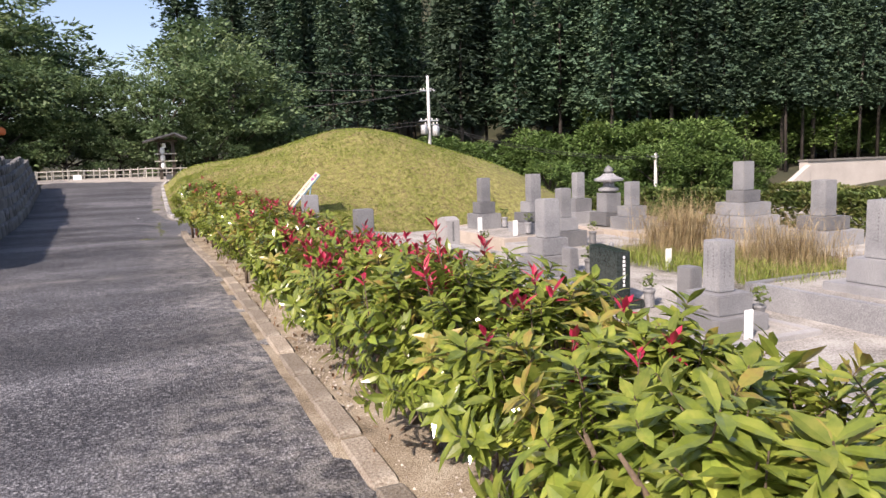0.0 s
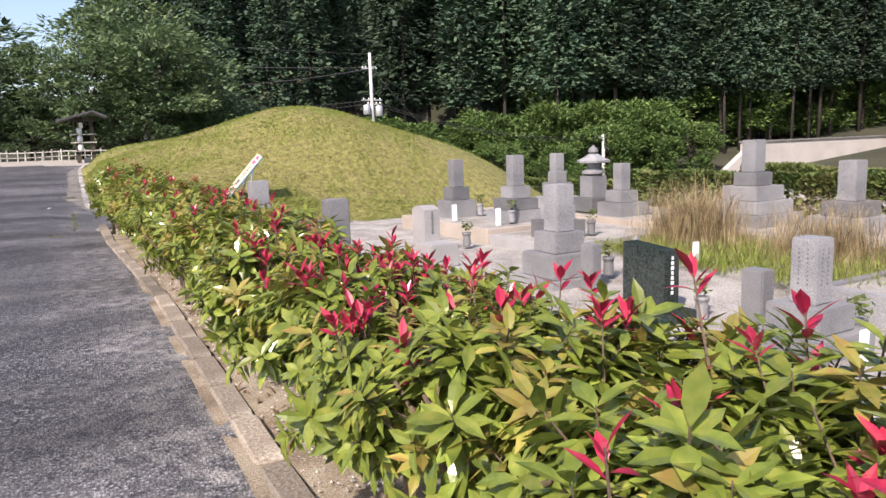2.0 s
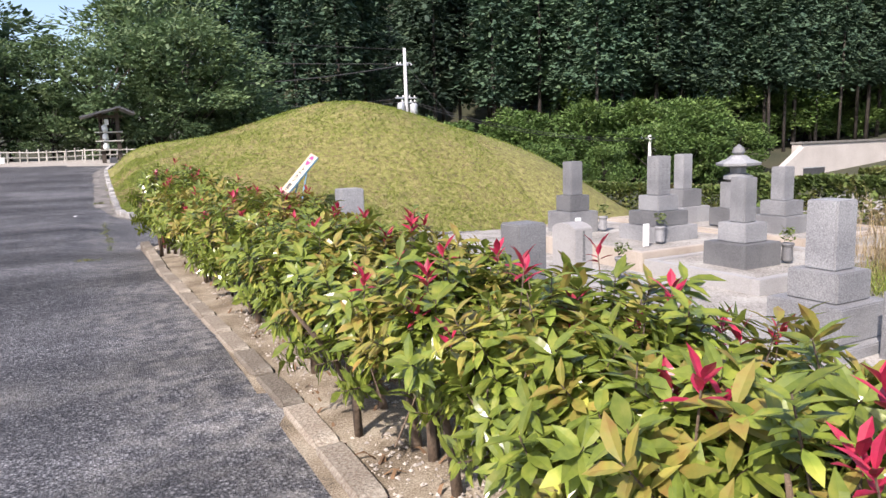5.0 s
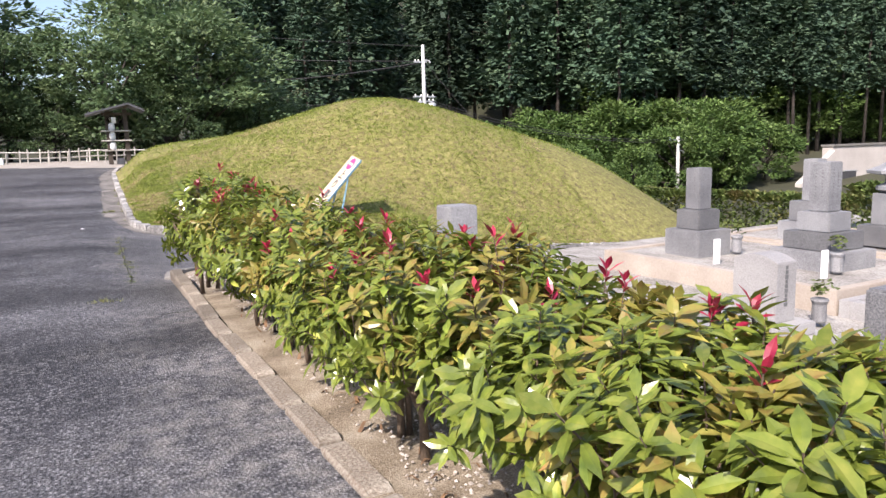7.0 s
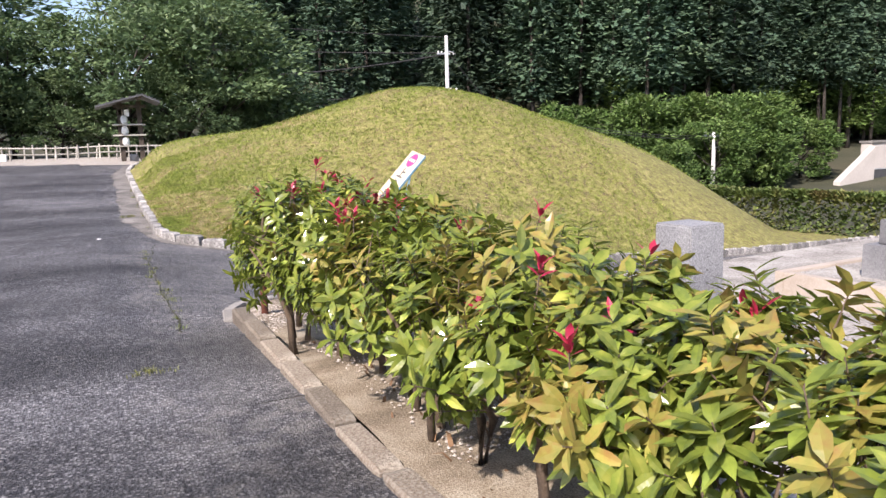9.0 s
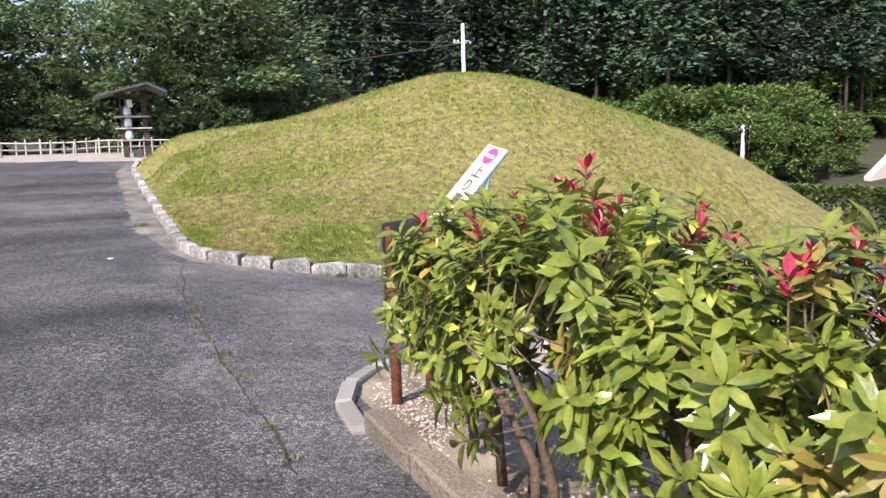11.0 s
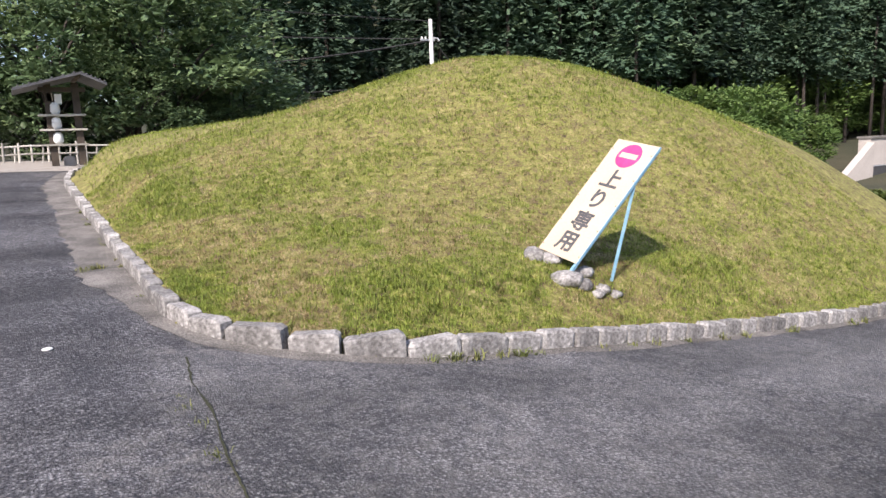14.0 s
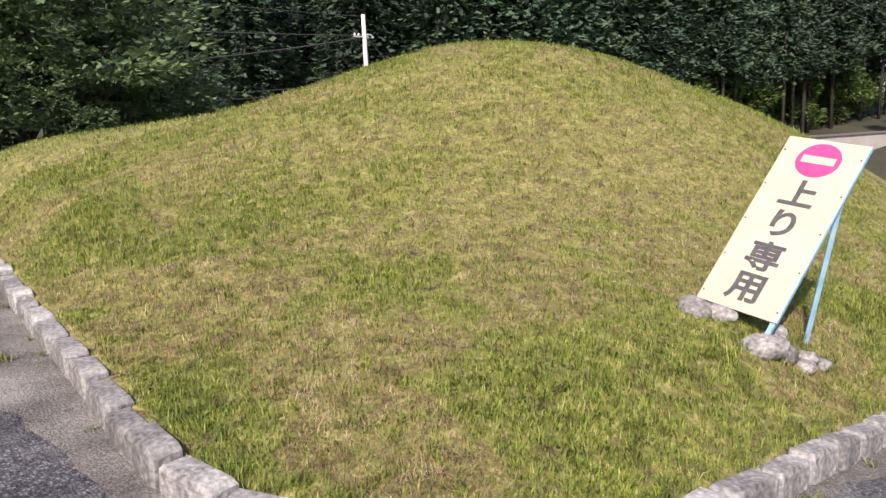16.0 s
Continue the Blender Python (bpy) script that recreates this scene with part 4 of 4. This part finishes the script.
part("edge_strip", box_bm(W / 2 + 0.001, W / 2 + 0.012, -L / 2, L / 2, -0.02, 0.008, 0.001), M_BLUE, sg)
inv = SIGN.inverted()
for sx, fx, fy in ((-W / 2 + 0.05, 5.45, 29.80), (W / 2 - 0.02, 5.48, 29.25)):
    top = SIGN @ Vector((sx, 0.28, -0.05))
    part("strut", tube_bm([inv @ top, inv @ Vector((fx, fy, mound_z(fx, fy) - 0.08))], [0.02, 0.02], 6), M_BLUE, sg)
for k in range(5):
    for sx in (-W / 2 + 0.02, W / 2 - 0.02):
        part("screw", lathe_bm([(0.008, 0.006), (0.007, 0.010)], 8), M_DARK, sg).location = (sx, -L / 2 + 0.08 + k * 0.35, 0)
disc = part("no_entry_disc", lathe_bm([(0.165, 0.006), (0.165, 0.0085)], 40), M_PINK, sg)
disc.location = (0.0, L / 2 - 0.2, 0)
part("bar", box_bm(-0.125, 0.125, -0.035, 0.035, 0.0087, 0.0105, 0), M_BOARD, disc)
for ch, yy in zip("上り専用", (0.26, -0.03, -0.34, -0.62)):
    cu = bpy.data.curves.new("character", "FONT")
    cu.body, cu.size, cu.align_x, cu.align_y, cu.extrude, cu.offset = ch, 0.27, "CENTER", "CENTER", 0.001, 0.008
    tmp = new("character", cu)
    me = bpy.data.meshes.new_from_object(tmp.evaluated_get(bpy.context.evaluated_depsgraph_get()))
    bpy.data.objects.remove(tmp)
    me.materials.clear()
    me.materials.append(M_GREYINK)
    ob = new("character", me)
    ob.parent = sg
    ob.location = (0, yy, 0.0075)


def boulder(x, y, z, s, seed):
    bm = bmesh.new()
    bmesh.ops.create_icosphere(bm, subdivisions=2, radius=1.0)
    for vt in bm.verts:
        vt.co = Vector((vt.co.x * s, vt.co.y * s * 0.8, vt.co.z * s * 0.6)) * (1 + 0.35 * noise.noise(vt.co * 1.6 + Vector((seed * 3.3, 0, 0))))
    ob = tagged(part("rock", bm, M_KSTONE, None, flat=False), "rough pale rock holding down the sign's foot", "rock", "rocks at the sign")
    ob.matrix_world = pose(x, y, z, 0, 0, seed * 47)


for i, (x, y, s) in enumerate(((4.84, 29.80, 0.16), (4.96, 29.66, 0.14), (4.84, 29.27, 0.18), (5.02, 29.2, 0.12), (5.14, 29.1, 0.09), (5.24, 29.14, 0.1), (5.38, 29.08, 0.08), (5.16, 29.34, 0.12))):
    boulder(x, y, mound_z(x, y) + s * 0.12, s, i + 1)

# rusted signpost at the corner
rp = empty("rusted_signpost", 1.44, 23.24, -0.2, 26, "weathered board on two rusted angle-iron posts", "signpost")
for px, h in ((0.0, 1.13), (0.34, 1.16)):
    part("post", box_bm(px - 0.022, px + 0.022, -0.006, 0.0, -0.1, h, 0.001), M_RUST, rp)
    part("post_flange", box_bm(px - 0.022, px - 0.016, -0.045, -0.0062, -0.1, h, 0.001), M_RUST, rp)
    part("socket", lathe_bm([(0.034, -0.1), (0.034, 0.34), (0.029, 0.34), (0.029, 0.2)], 12), M_RUST, rp).location = (px, -0.02, 0)
board = part("board", box_bm(-0.05, 0.38, 0.001, 0.022, 0.52, 1.15, 0.004), M_GREYWOOD, rp)
for px in (0.0, 0.34):
    for h in (0.6, 0.85, 1.08):
        part("nail", lathe_bm([(0.007, 0), (0.006, 0.004)], 8), M_METAL, board).matrix_basis = pose(px - 0.04, 0.001, h, 90)


def basket(x, y, z):
    """A white plastic mesh basket: hoops and slanting strips."""
    g = empty("plastic_basket", x, y, z, 0, "white plastic mesh basket on the gravel", "basket")
    for h, r in ((0.02, 0.15), (0.2, 0.172), (0.385, 0.195)):
        part("hoop", lathe_bm([(r, h - 0.015), (r + 0.008, h - 0.012), (r + 0.008, h + 0.012), (r, h + 0.015), (r - 0.004, h)], 28), M_WHITE, g)
    part("bottom", lathe_bm([(0.15, 0.0), (0.15, 0.01)], 28), M_WHITE, g)
    for k in range(44):
        for s in (-1, 1):
            pts = []
            for q in range(5):
                a, f = 2 * math.pi * k / 44 + s * 0.35 * q / 4, q / 4
                pts.append(((0.15 + 0.043 * f) * math.cos(a), (0.15 + 0.043 * f) * math.sin(a), 0.02 + 0.36 * f))
            part("strip", tube_bm(pts, [0.004] * 5, 4), M_WHITE, g)


basket(2.95, 23.45, cemetery_z(2.9, 23.4) + 0.03)
tagged(part("paving_slab", box_bm(2.15, 2.75, 23.4, 23.85, -0.5, -0.29, 0.02), M_CONC), "grey concrete slab set in the gravel", "slab")


# ---- hedge ----
def leaf_geo(verts, faces, base, d, up, ln, wd, curl, fold=0.25):
    """One leaf with a folded midrib and a curved blade, eight faces."""
    d, up = Vector(d).normalized(), Vector(up)
    side = d.cross(up).normalized()
    up = side.cross(d)
    b = len(verts)
    rows = ((0.0, 0.0), (0.3, 0.85), (0.62, 1.0), (1.0, 0.0))
    for f, wv in rows:
        c = Vector(base) + d * (ln * f) - up * (curl * ln * f * f)
        if wv == 0:
            verts.append(c)
        else:
            verts += [c + side * wd * wv / 2 + up * fold * wd * wv / 2, c, c - side * wd * wv / 2 + up * fold * wd * wv / 2]
    faces += [(b, b + 1, b + 2), (b, b + 2, b + 3), (b + 1, b + 4, b + 5, b + 2), (b + 2, b + 5, b + 6, b + 3), (b + 4, b + 7, b + 5), (b + 5, b + 7, b + 6)]


def shoot_mesh(seed, n, ln, wd, stem, upright, material):
    """A twig tip with leaves set round it in a spiral."""
    r = np.random.default_rng(seed)
    verts, faces = [], []
    for i in range(n):
        f = (i + 0.5) / n
        a = i * 2.4 + r.normal(0, 0.2)
        el = upright + 0.75 * f + r.normal(0, 0.15)
        d = (math.cos(a) * math.cos(el), math.sin(a) * math.cos(el), math.sin(el))
        leaf_geo(verts, faces, (0, 0, stem * (0.25 + 0.75 * f)), d, (0, 0, 1), ln * r.uniform(0.75, 1.15), wd * r.uniform(0.8, 1.15), r.uniform(0.02, 0.3))
    b = len(verts)
    for z, rad in ((-0.12, 0.004), (stem, 0.002)):
        for k in range(4):
            verts.append(Vector((rad * math.cos(k * 1.571), rad * math.sin(k * 1.571), z)))
    faces_stem = [(b + k, b + (k + 1) % 4, b + 4 + (k + 1) % 4, b + 4 + k) for k in range(4)]
    me = mesh_of("shoot", verts, faces + faces_stem, material)
    me.materials.append(M_TWIG)
    for p in list(me.polygons)[-4:]:
        p.material_index = 1
    return me


GREEN = [shoot_mesh(100 + i, 16 + i % 4, 0.1, 0.035, 0.15, -0.25, M_LEAF) for i in range(7)]
YELLOW = [shoot_mesh(120 + i, 15, 0.098, 0.034, 0.13, -0.1, M_LEAF2) for i in range(3)]
REDS = [shoot_mesh(140 + i, 5 + i, 0.075, 0.024, 0.075, 0.45, M_RED) for i in range(4)]
hr = np.random.default_rng(77)
yb = 3.0
while yb < 22.35:
    xb = lin(yb, [8, 12, 15, 19, 22], [1.90, 1.86, 1.78, 1.67, 1.55]) + hr.normal(0, 0.05)
    top = lin(yb, [7, 9, 10.2, 12.5, 15, 19, 22], [0.78, 0.79, 0.74, 0.82, 0.84, 0.92, 1.08]) + hr.normal(0, 0.035)
    bush = empty("hedge_bush", xb, yb, 0.0, 0, "glossy green hedge shrub with red young leaves", "shrub", "hedge shrubs")
    for k in range(2):
        x0, y0 = hr.normal(-0.13, 0.06), hr.normal(0, 0.12)
        part("stem", tube_bm([(x0, y0, -0.1), (x0 + hr.normal(0, 0.03), y0 + hr.normal(0, 0.03), 0.22), (x0 * 1.6, y0 * 1.6, 0.5), (x0 * 2.2, y0 * 2.2, 0.72)], [0.028, 0.022, 0.014, 0.006], 6), M_TWIG, bush, flat=False)
    for k in range(118):
        a = hr.uniform(0, 6.283)
        zf = hr.uniform(0, 1) ** 0.75
        rad = lin(yb, [8, 9, 12.5, 14], [0.54, 0.49, 0.49, 0.54]) * math.sqrt(max(0.15, 1 - (zf - 0.45) ** 2 * 1.9)) * hr.uniform(0.55, 1.0)
        x, y, z = rad * math.cos(a), rad * 0.78 * math.sin(a), 0.37 + (top - 0.43) * zf + hr.normal(0, 0.03)
        out = Vector((math.cos(a) * (1.1 - zf), math.sin(a) * (1.1 - zf), 0.25 + 1.1 * zf)) + Vector(hr.normal(0, 0.42, 3))
        pick = hr.uniform()
        red_here = 0.06 + 0.34 * math.exp(-((yb - 10.1) / 1.6) ** 2) + 0.22 * math.exp(-((yb - 21.4) / 1.4) ** 2) + 0.02 * smooth(13, 15, yb) * smooth(21, 18, yb)
        if zf > 0.72 and pick < red_here:
            me, name = REDS[int(hr.integers(0, 4))], "young_shoot"
            z += hr.uniform(0.03, 0.14) if hr.uniform() < 0.88 else hr.uniform(0.12, 0.24)
            out = Vector((out.x * 0.3, out.y * 0.3, 1.2))
        elif zf > 0.4 and pick > lin(yb, [8, 10, 12, 15, 18, 21], [0.86, 0.82, 0.64, 0.56, 0.58, 0.88]):
            me, name = YELLOW[int(hr.integers(0, 3))], "sprig"
        else:
            me, name = GREEN[int(hr.integers(0, 7))], "sprig"
        q = out.to_track_quat("Z", "Y").to_matrix().to_4x4()
        s = hr.uniform(0.85, 1.2)
        ob = new(name, me)
        ob.parent = bush
        ob.matrix_basis = Matrix.Translation((x, y, z)) @ q @ pose(0, 0, 0, 0, 0, float(hr.uniform(0, 360))) @ Matrix.Diagonal((s, s, s, 1))
    yb += 0.46 + hr.normal(0, 0.02)


# ---- grasses and loose stuff ----
def blades(name, spots, material, label, category, hgt, wid, per, lean=0.5, seed=3):
    r = np.random.default_rng(seed)
    q = np.repeat(np.array(spots, dtype=float), per, axis=0)
    n = len(q)
    a, h = r.uniform(0, 6.283, n), hgt * q[:, 3] * r.uniform(0.5, 1.2, n)
    dx, dy = np.cos(a), np.sin(a)
    bx, by, z = q[:, 0] + r.normal(0, 0.02 + hgt * 0.12, n), q[:, 1] + r.normal(0, 0.02 + hgt * 0.12, n), q[:, 2]
    l, w2 = lean * r.uniform(0.2, 1.2, n), wid * q[:, 3] / 2
    mx, my = bx + dx * h * l * 0.4, by + dy * h * l * 0.4
    rows = [(bx - dy * w2, by + dx * w2, z - 0.01), (bx + dy * w2, by - dx * w2, z - 0.01), (mx + dy * w2 * 0.7, my - dx * w2 * 0.7, z + h * 0.6), (mx - dy * w2 * 0.7, my + dx * w2 * 0.7, z + h * 0.6), (bx + dx * h * l, by + dy * h * l, z + h * np.maximum(0.1, 1 - 0.3 * l))]
    verts = np.stack([np.stack(c, axis=1) for c in rows], axis=1).reshape(-1, 3)
    tris = (np.array([(0, 1, 2), (0, 2, 3), (3, 2, 4)])[None] + 5 * np.arange(n)[:, None, None]).reshape(-1, 3)
    return tagged(new(name, mesh_tris(name, verts, tris, material)), label, category, kind="stuff")


gr = np.random.default_rng(9)
spots, dry = [], []
while len(spots) < 40000:
    x, y = 1.0 + 13 * gr.uniform() ** 1.4, 28.6 + 9.5 * gr.uniform() ** 1.5
    d = mound_inside(x, y)
    if d < 0.1:
        continue
    n = noise.noise((x * 0.8, y * 0.8, 4)) + 0.5 * noise.noise((x * 2.5, y * 2.5, 1))
    n -= 0.45 * math.exp(-(((x - 6.5) / 2.6) ** 2 + ((y - 31.8) / 1.5) ** 2))
    if n < -0.12 and gr.uniform() < 0.75:
        if len(dry) < 26000:
            dry.append((x, y, mound_z(x, y), gr.uniform(0.5, 1.0)))
        continue
    spots.append((x, y, mound_z(x, y), gr.uniform(0.5, 1.1) * (1.0 + 0.8 * max(0, n))))
blades("mound_grass", spots, M_BLADE, "short yellow-green grass on the mound", "grass", 0.045, 0.006, 6, 1.0)
blades("mound_straw", dry, M_STRAW, "dry straw lying among the mown grass", "dry grass", 0.06, 0.005, 5, 1.9)
tufts = []
while len(tufts) < 3800:
    x, y = 1.0 + 12 * gr.uniform() ** 1.2, 28.7 + 6.5 * gr.uniform() ** 1.4
    if mound_inside(x, y) > 0.08:
        tufts.append((x, y, mound_z(x, y), gr.uniform(0.4, 1.0)))
blades("grass_tufts", tufts, M_BLADE, "thicker green tufts standing out of the turf", "grass", 0.075, 0.008, 14, 1.0, 12)
crest = []
while len(crest) < 16000:
    x, y = gr.uniform(1.2, 22), gr.uniform(33, 46)
    if mound_inside(x, y) > 0.2:
        crest.append((x, y, mound_z(x, y), gr.uniform(0.6, 1.3)))
blades("crest_grass", crest, M_BLADE, "short grass along the crest of the mound", "grass", 0.07, 0.012, 3, 0.6)
weeds = [(0.61 + gr.normal(0, 0.03), 22.6 + k * 0.33 + gr.normal(0, 0.1), 0, gr.uniform(0.25, 0.8)) for k in range(18)] + [(x, 28.45, 0, gr.uniform(0.6, 1.6)) for x in gr.uniform(2.4, 14, 30)] + [(0.88, y, 0, gr.uniform(0.6, 1.5)) for y in gr.uniform(30.5, 38, 10)] + [(0.30 + gr.normal(0, 0.09), 21.33 + gr.normal(0, 0.03), 0, 0.6) for k in range(5)] + [(0.63 + gr.normal(0, 0.03), 23.9 + 0.09 * k, 0, gr.uniform(0.3, 0.6)) for k in range(7)]
blades("road_weeds", [(x, y, asphalt_z(x, y), s) for x, y, _, s in weeds], M_WEED, "small weeds in the road's joints", "weeds", 0.07, 0.012, 14, 1.2)
blades("gully_weeds", [(0.64 + gr.normal(0, 0.08), 32.33 + gr.normal(0, 0.03), asphalt_z(0.64, 32.33), gr.uniform(0.5, 1.1)) for _ in range(9)], M_WEED, "weeds round a broken hole beside the kerb", "weeds", 0.08, 0.012, 14, 1.2, 5)
marker = tagged(part("survey_disc", lathe_bm([(0.034, 0.0), (0.036, 0.006), (0.03, 0.011), (0.01, 0.012)], 18), M_WHITE), "small white survey disc set in the asphalt", "marker")
marker.matrix_world = pose(0.017, 29.36, asphalt_z(0.017, 29.36) + 0.001)
field = [(gr.uniform(8.4, 10.8), gr.uniform(11.6, 16.2), -0.5, gr.uniform(0.6, 1.2)) for _ in range(1500)]
blades("plot_grass", field, M_BLADE, "tall green grass overgrowing an empty plot", "grass", 0.24, 0.010, 6, 0.9)
tall = [(gr.uniform(8.5, 10.8), gr.uniform(11.7, 16.2), -0.5, gr.uniform(0.3, 0.55)) for _ in range(130)] + [(10.1 + gr.normal(0, 0.28), 15.5 + gr.normal(0, 0.35), -0.5, gr.uniform(0.7, 1.15)) for _ in range(170)] + [(10.2 + gr.normal(0, 0.3), 13.2 + gr.normal(0, 0.4), -0.5, gr.uniform(0.5, 1.0)) for _ in range(120)]
blades("plume_grass", tall, M_STRAW, "tall dry straw-coloured plume grass", "dry grass", 1.2, 0.007, 13, 0.8)
# loose stones on the gravel corner and in the bed
verts, faces = [], []
for _ in range(20000):
    if gr.uniform() < 0.5:
        x, y = gr.uniform(1.3, 5.2), gr.uniform(22.4, 24.2)
        z = side_fall(x) + 0.03 if x < 2.7 else cemetery_z(x, y)
    else:
        x, y = gr.uniform(1.42, 2.6), gr.uniform(5, 23)
        z = 0.0 - 0.25 * smooth(2.3, 2.75, x) + (side_fall(x) + 0.025) * smooth(20.8, 22.2, y)
    if not in_bed(x - 0.08, y):
        continue
    s = gr.uniform(0.004, 0.015)
    b = len(verts)
    p = [(1, 0, 0), (-0.2, 0.9, 0), (-0.9, -0.3, 0), (0.1, -0.9, 0), (0.1, 0.0, 0.8)]
    ca, sa = math.cos(gr.uniform(0, 6)), math.sin(gr.uniform(0, 6))
    verts += [(x + s * (px * ca - py * sa), y + s * (px * sa + py * ca), z + 0.006 + s * pz) for px, py, pz in p]
    faces += [(b, b + 1, b + 4), (b + 1, b + 2, b + 4), (b + 2, b + 3, b + 4), (b + 3, b, b + 4)]
tagged(new("gravel_stones", mesh_of("gravel_stones", verts, faces, M_PEBBLE)), "loose pale gravel stones", "gravel", kind="stuff")


litter = []
for _ in range(700):
    x, y = gr.uniform(1.4, 2.4), gr.uniform(5, 22.6)
    litter.append((x, y, 0.012 + side_fall(x) * smooth(20.8, 22.2, y), gr.uniform(0.5, 1.0)))
blades("leaf_litter", litter, shade("dead_leaves", [(0.10, 0.055, 0.03), (0.24, 0.14, 0.07)], 4, 30, 0.8, 0, per="island"), "curled brown dead leaves under the hedge", "leaf litter", 0.05, 0.028, 1, 2.6)


def clipped_hedge(x0, y0, x1, y1, h, wd, label):
    """A trimmed hedge: leaves packed on a box-like body."""
    r = np.random.default_rng(int(x0 * 10))
    ln = math.hypot(x1 - x0, y1 - y0)
    ux, uy = (x1 - x0) / ln, (y1 - y0) / ln
    pts, outs, sz = [], [], []
    for _ in range(int(ln * 1100)):
        t, s, z = r.uniform(0, ln), r.uniform(-1, 1), r.uniform(0, 1)
        if r.uniform() < 0.5:
            s = math.copysign(1, s) * r.uniform(0.75, 1.05)
        else:
            z = r.uniform(0.85, 1.05)
        x, y = x0 + ux * t - uy * s * wd / 2, y0 + uy * t + ux * s * wd / 2
        pts.append(np.array([x, y, (side_fall(x) if y > 24 else cemetery_z(x, y)) + z * h + 0.08 * noise.noise((x, y, z))]))
        outs.append((-uy * s, ux * s, z - 0.3))
        sz.append(r.uniform(0.10, 0.2))
    v2, f2 = cards(pts, outs, sz, r, 0.0, 1.0)
    return tagged(new("clipped_hedge", mesh_tris("clipped_hedge", v2, f2, M_HEDGE)), label, "hedge")


clipped_hedge(19.5, 37, 22.5, 27, 1.35, 1.1, "clipped dark green hedge beyond the mound")
clipped_hedge(22.5, 26.5, 24.5, 6, 0.8, 1.2, "clipped green hedge behind the graves")
clipped_hedge(15.2, 22.8, 16.5, 9, 0.95, 0.9, "reddish green hedge behind the rear graves")
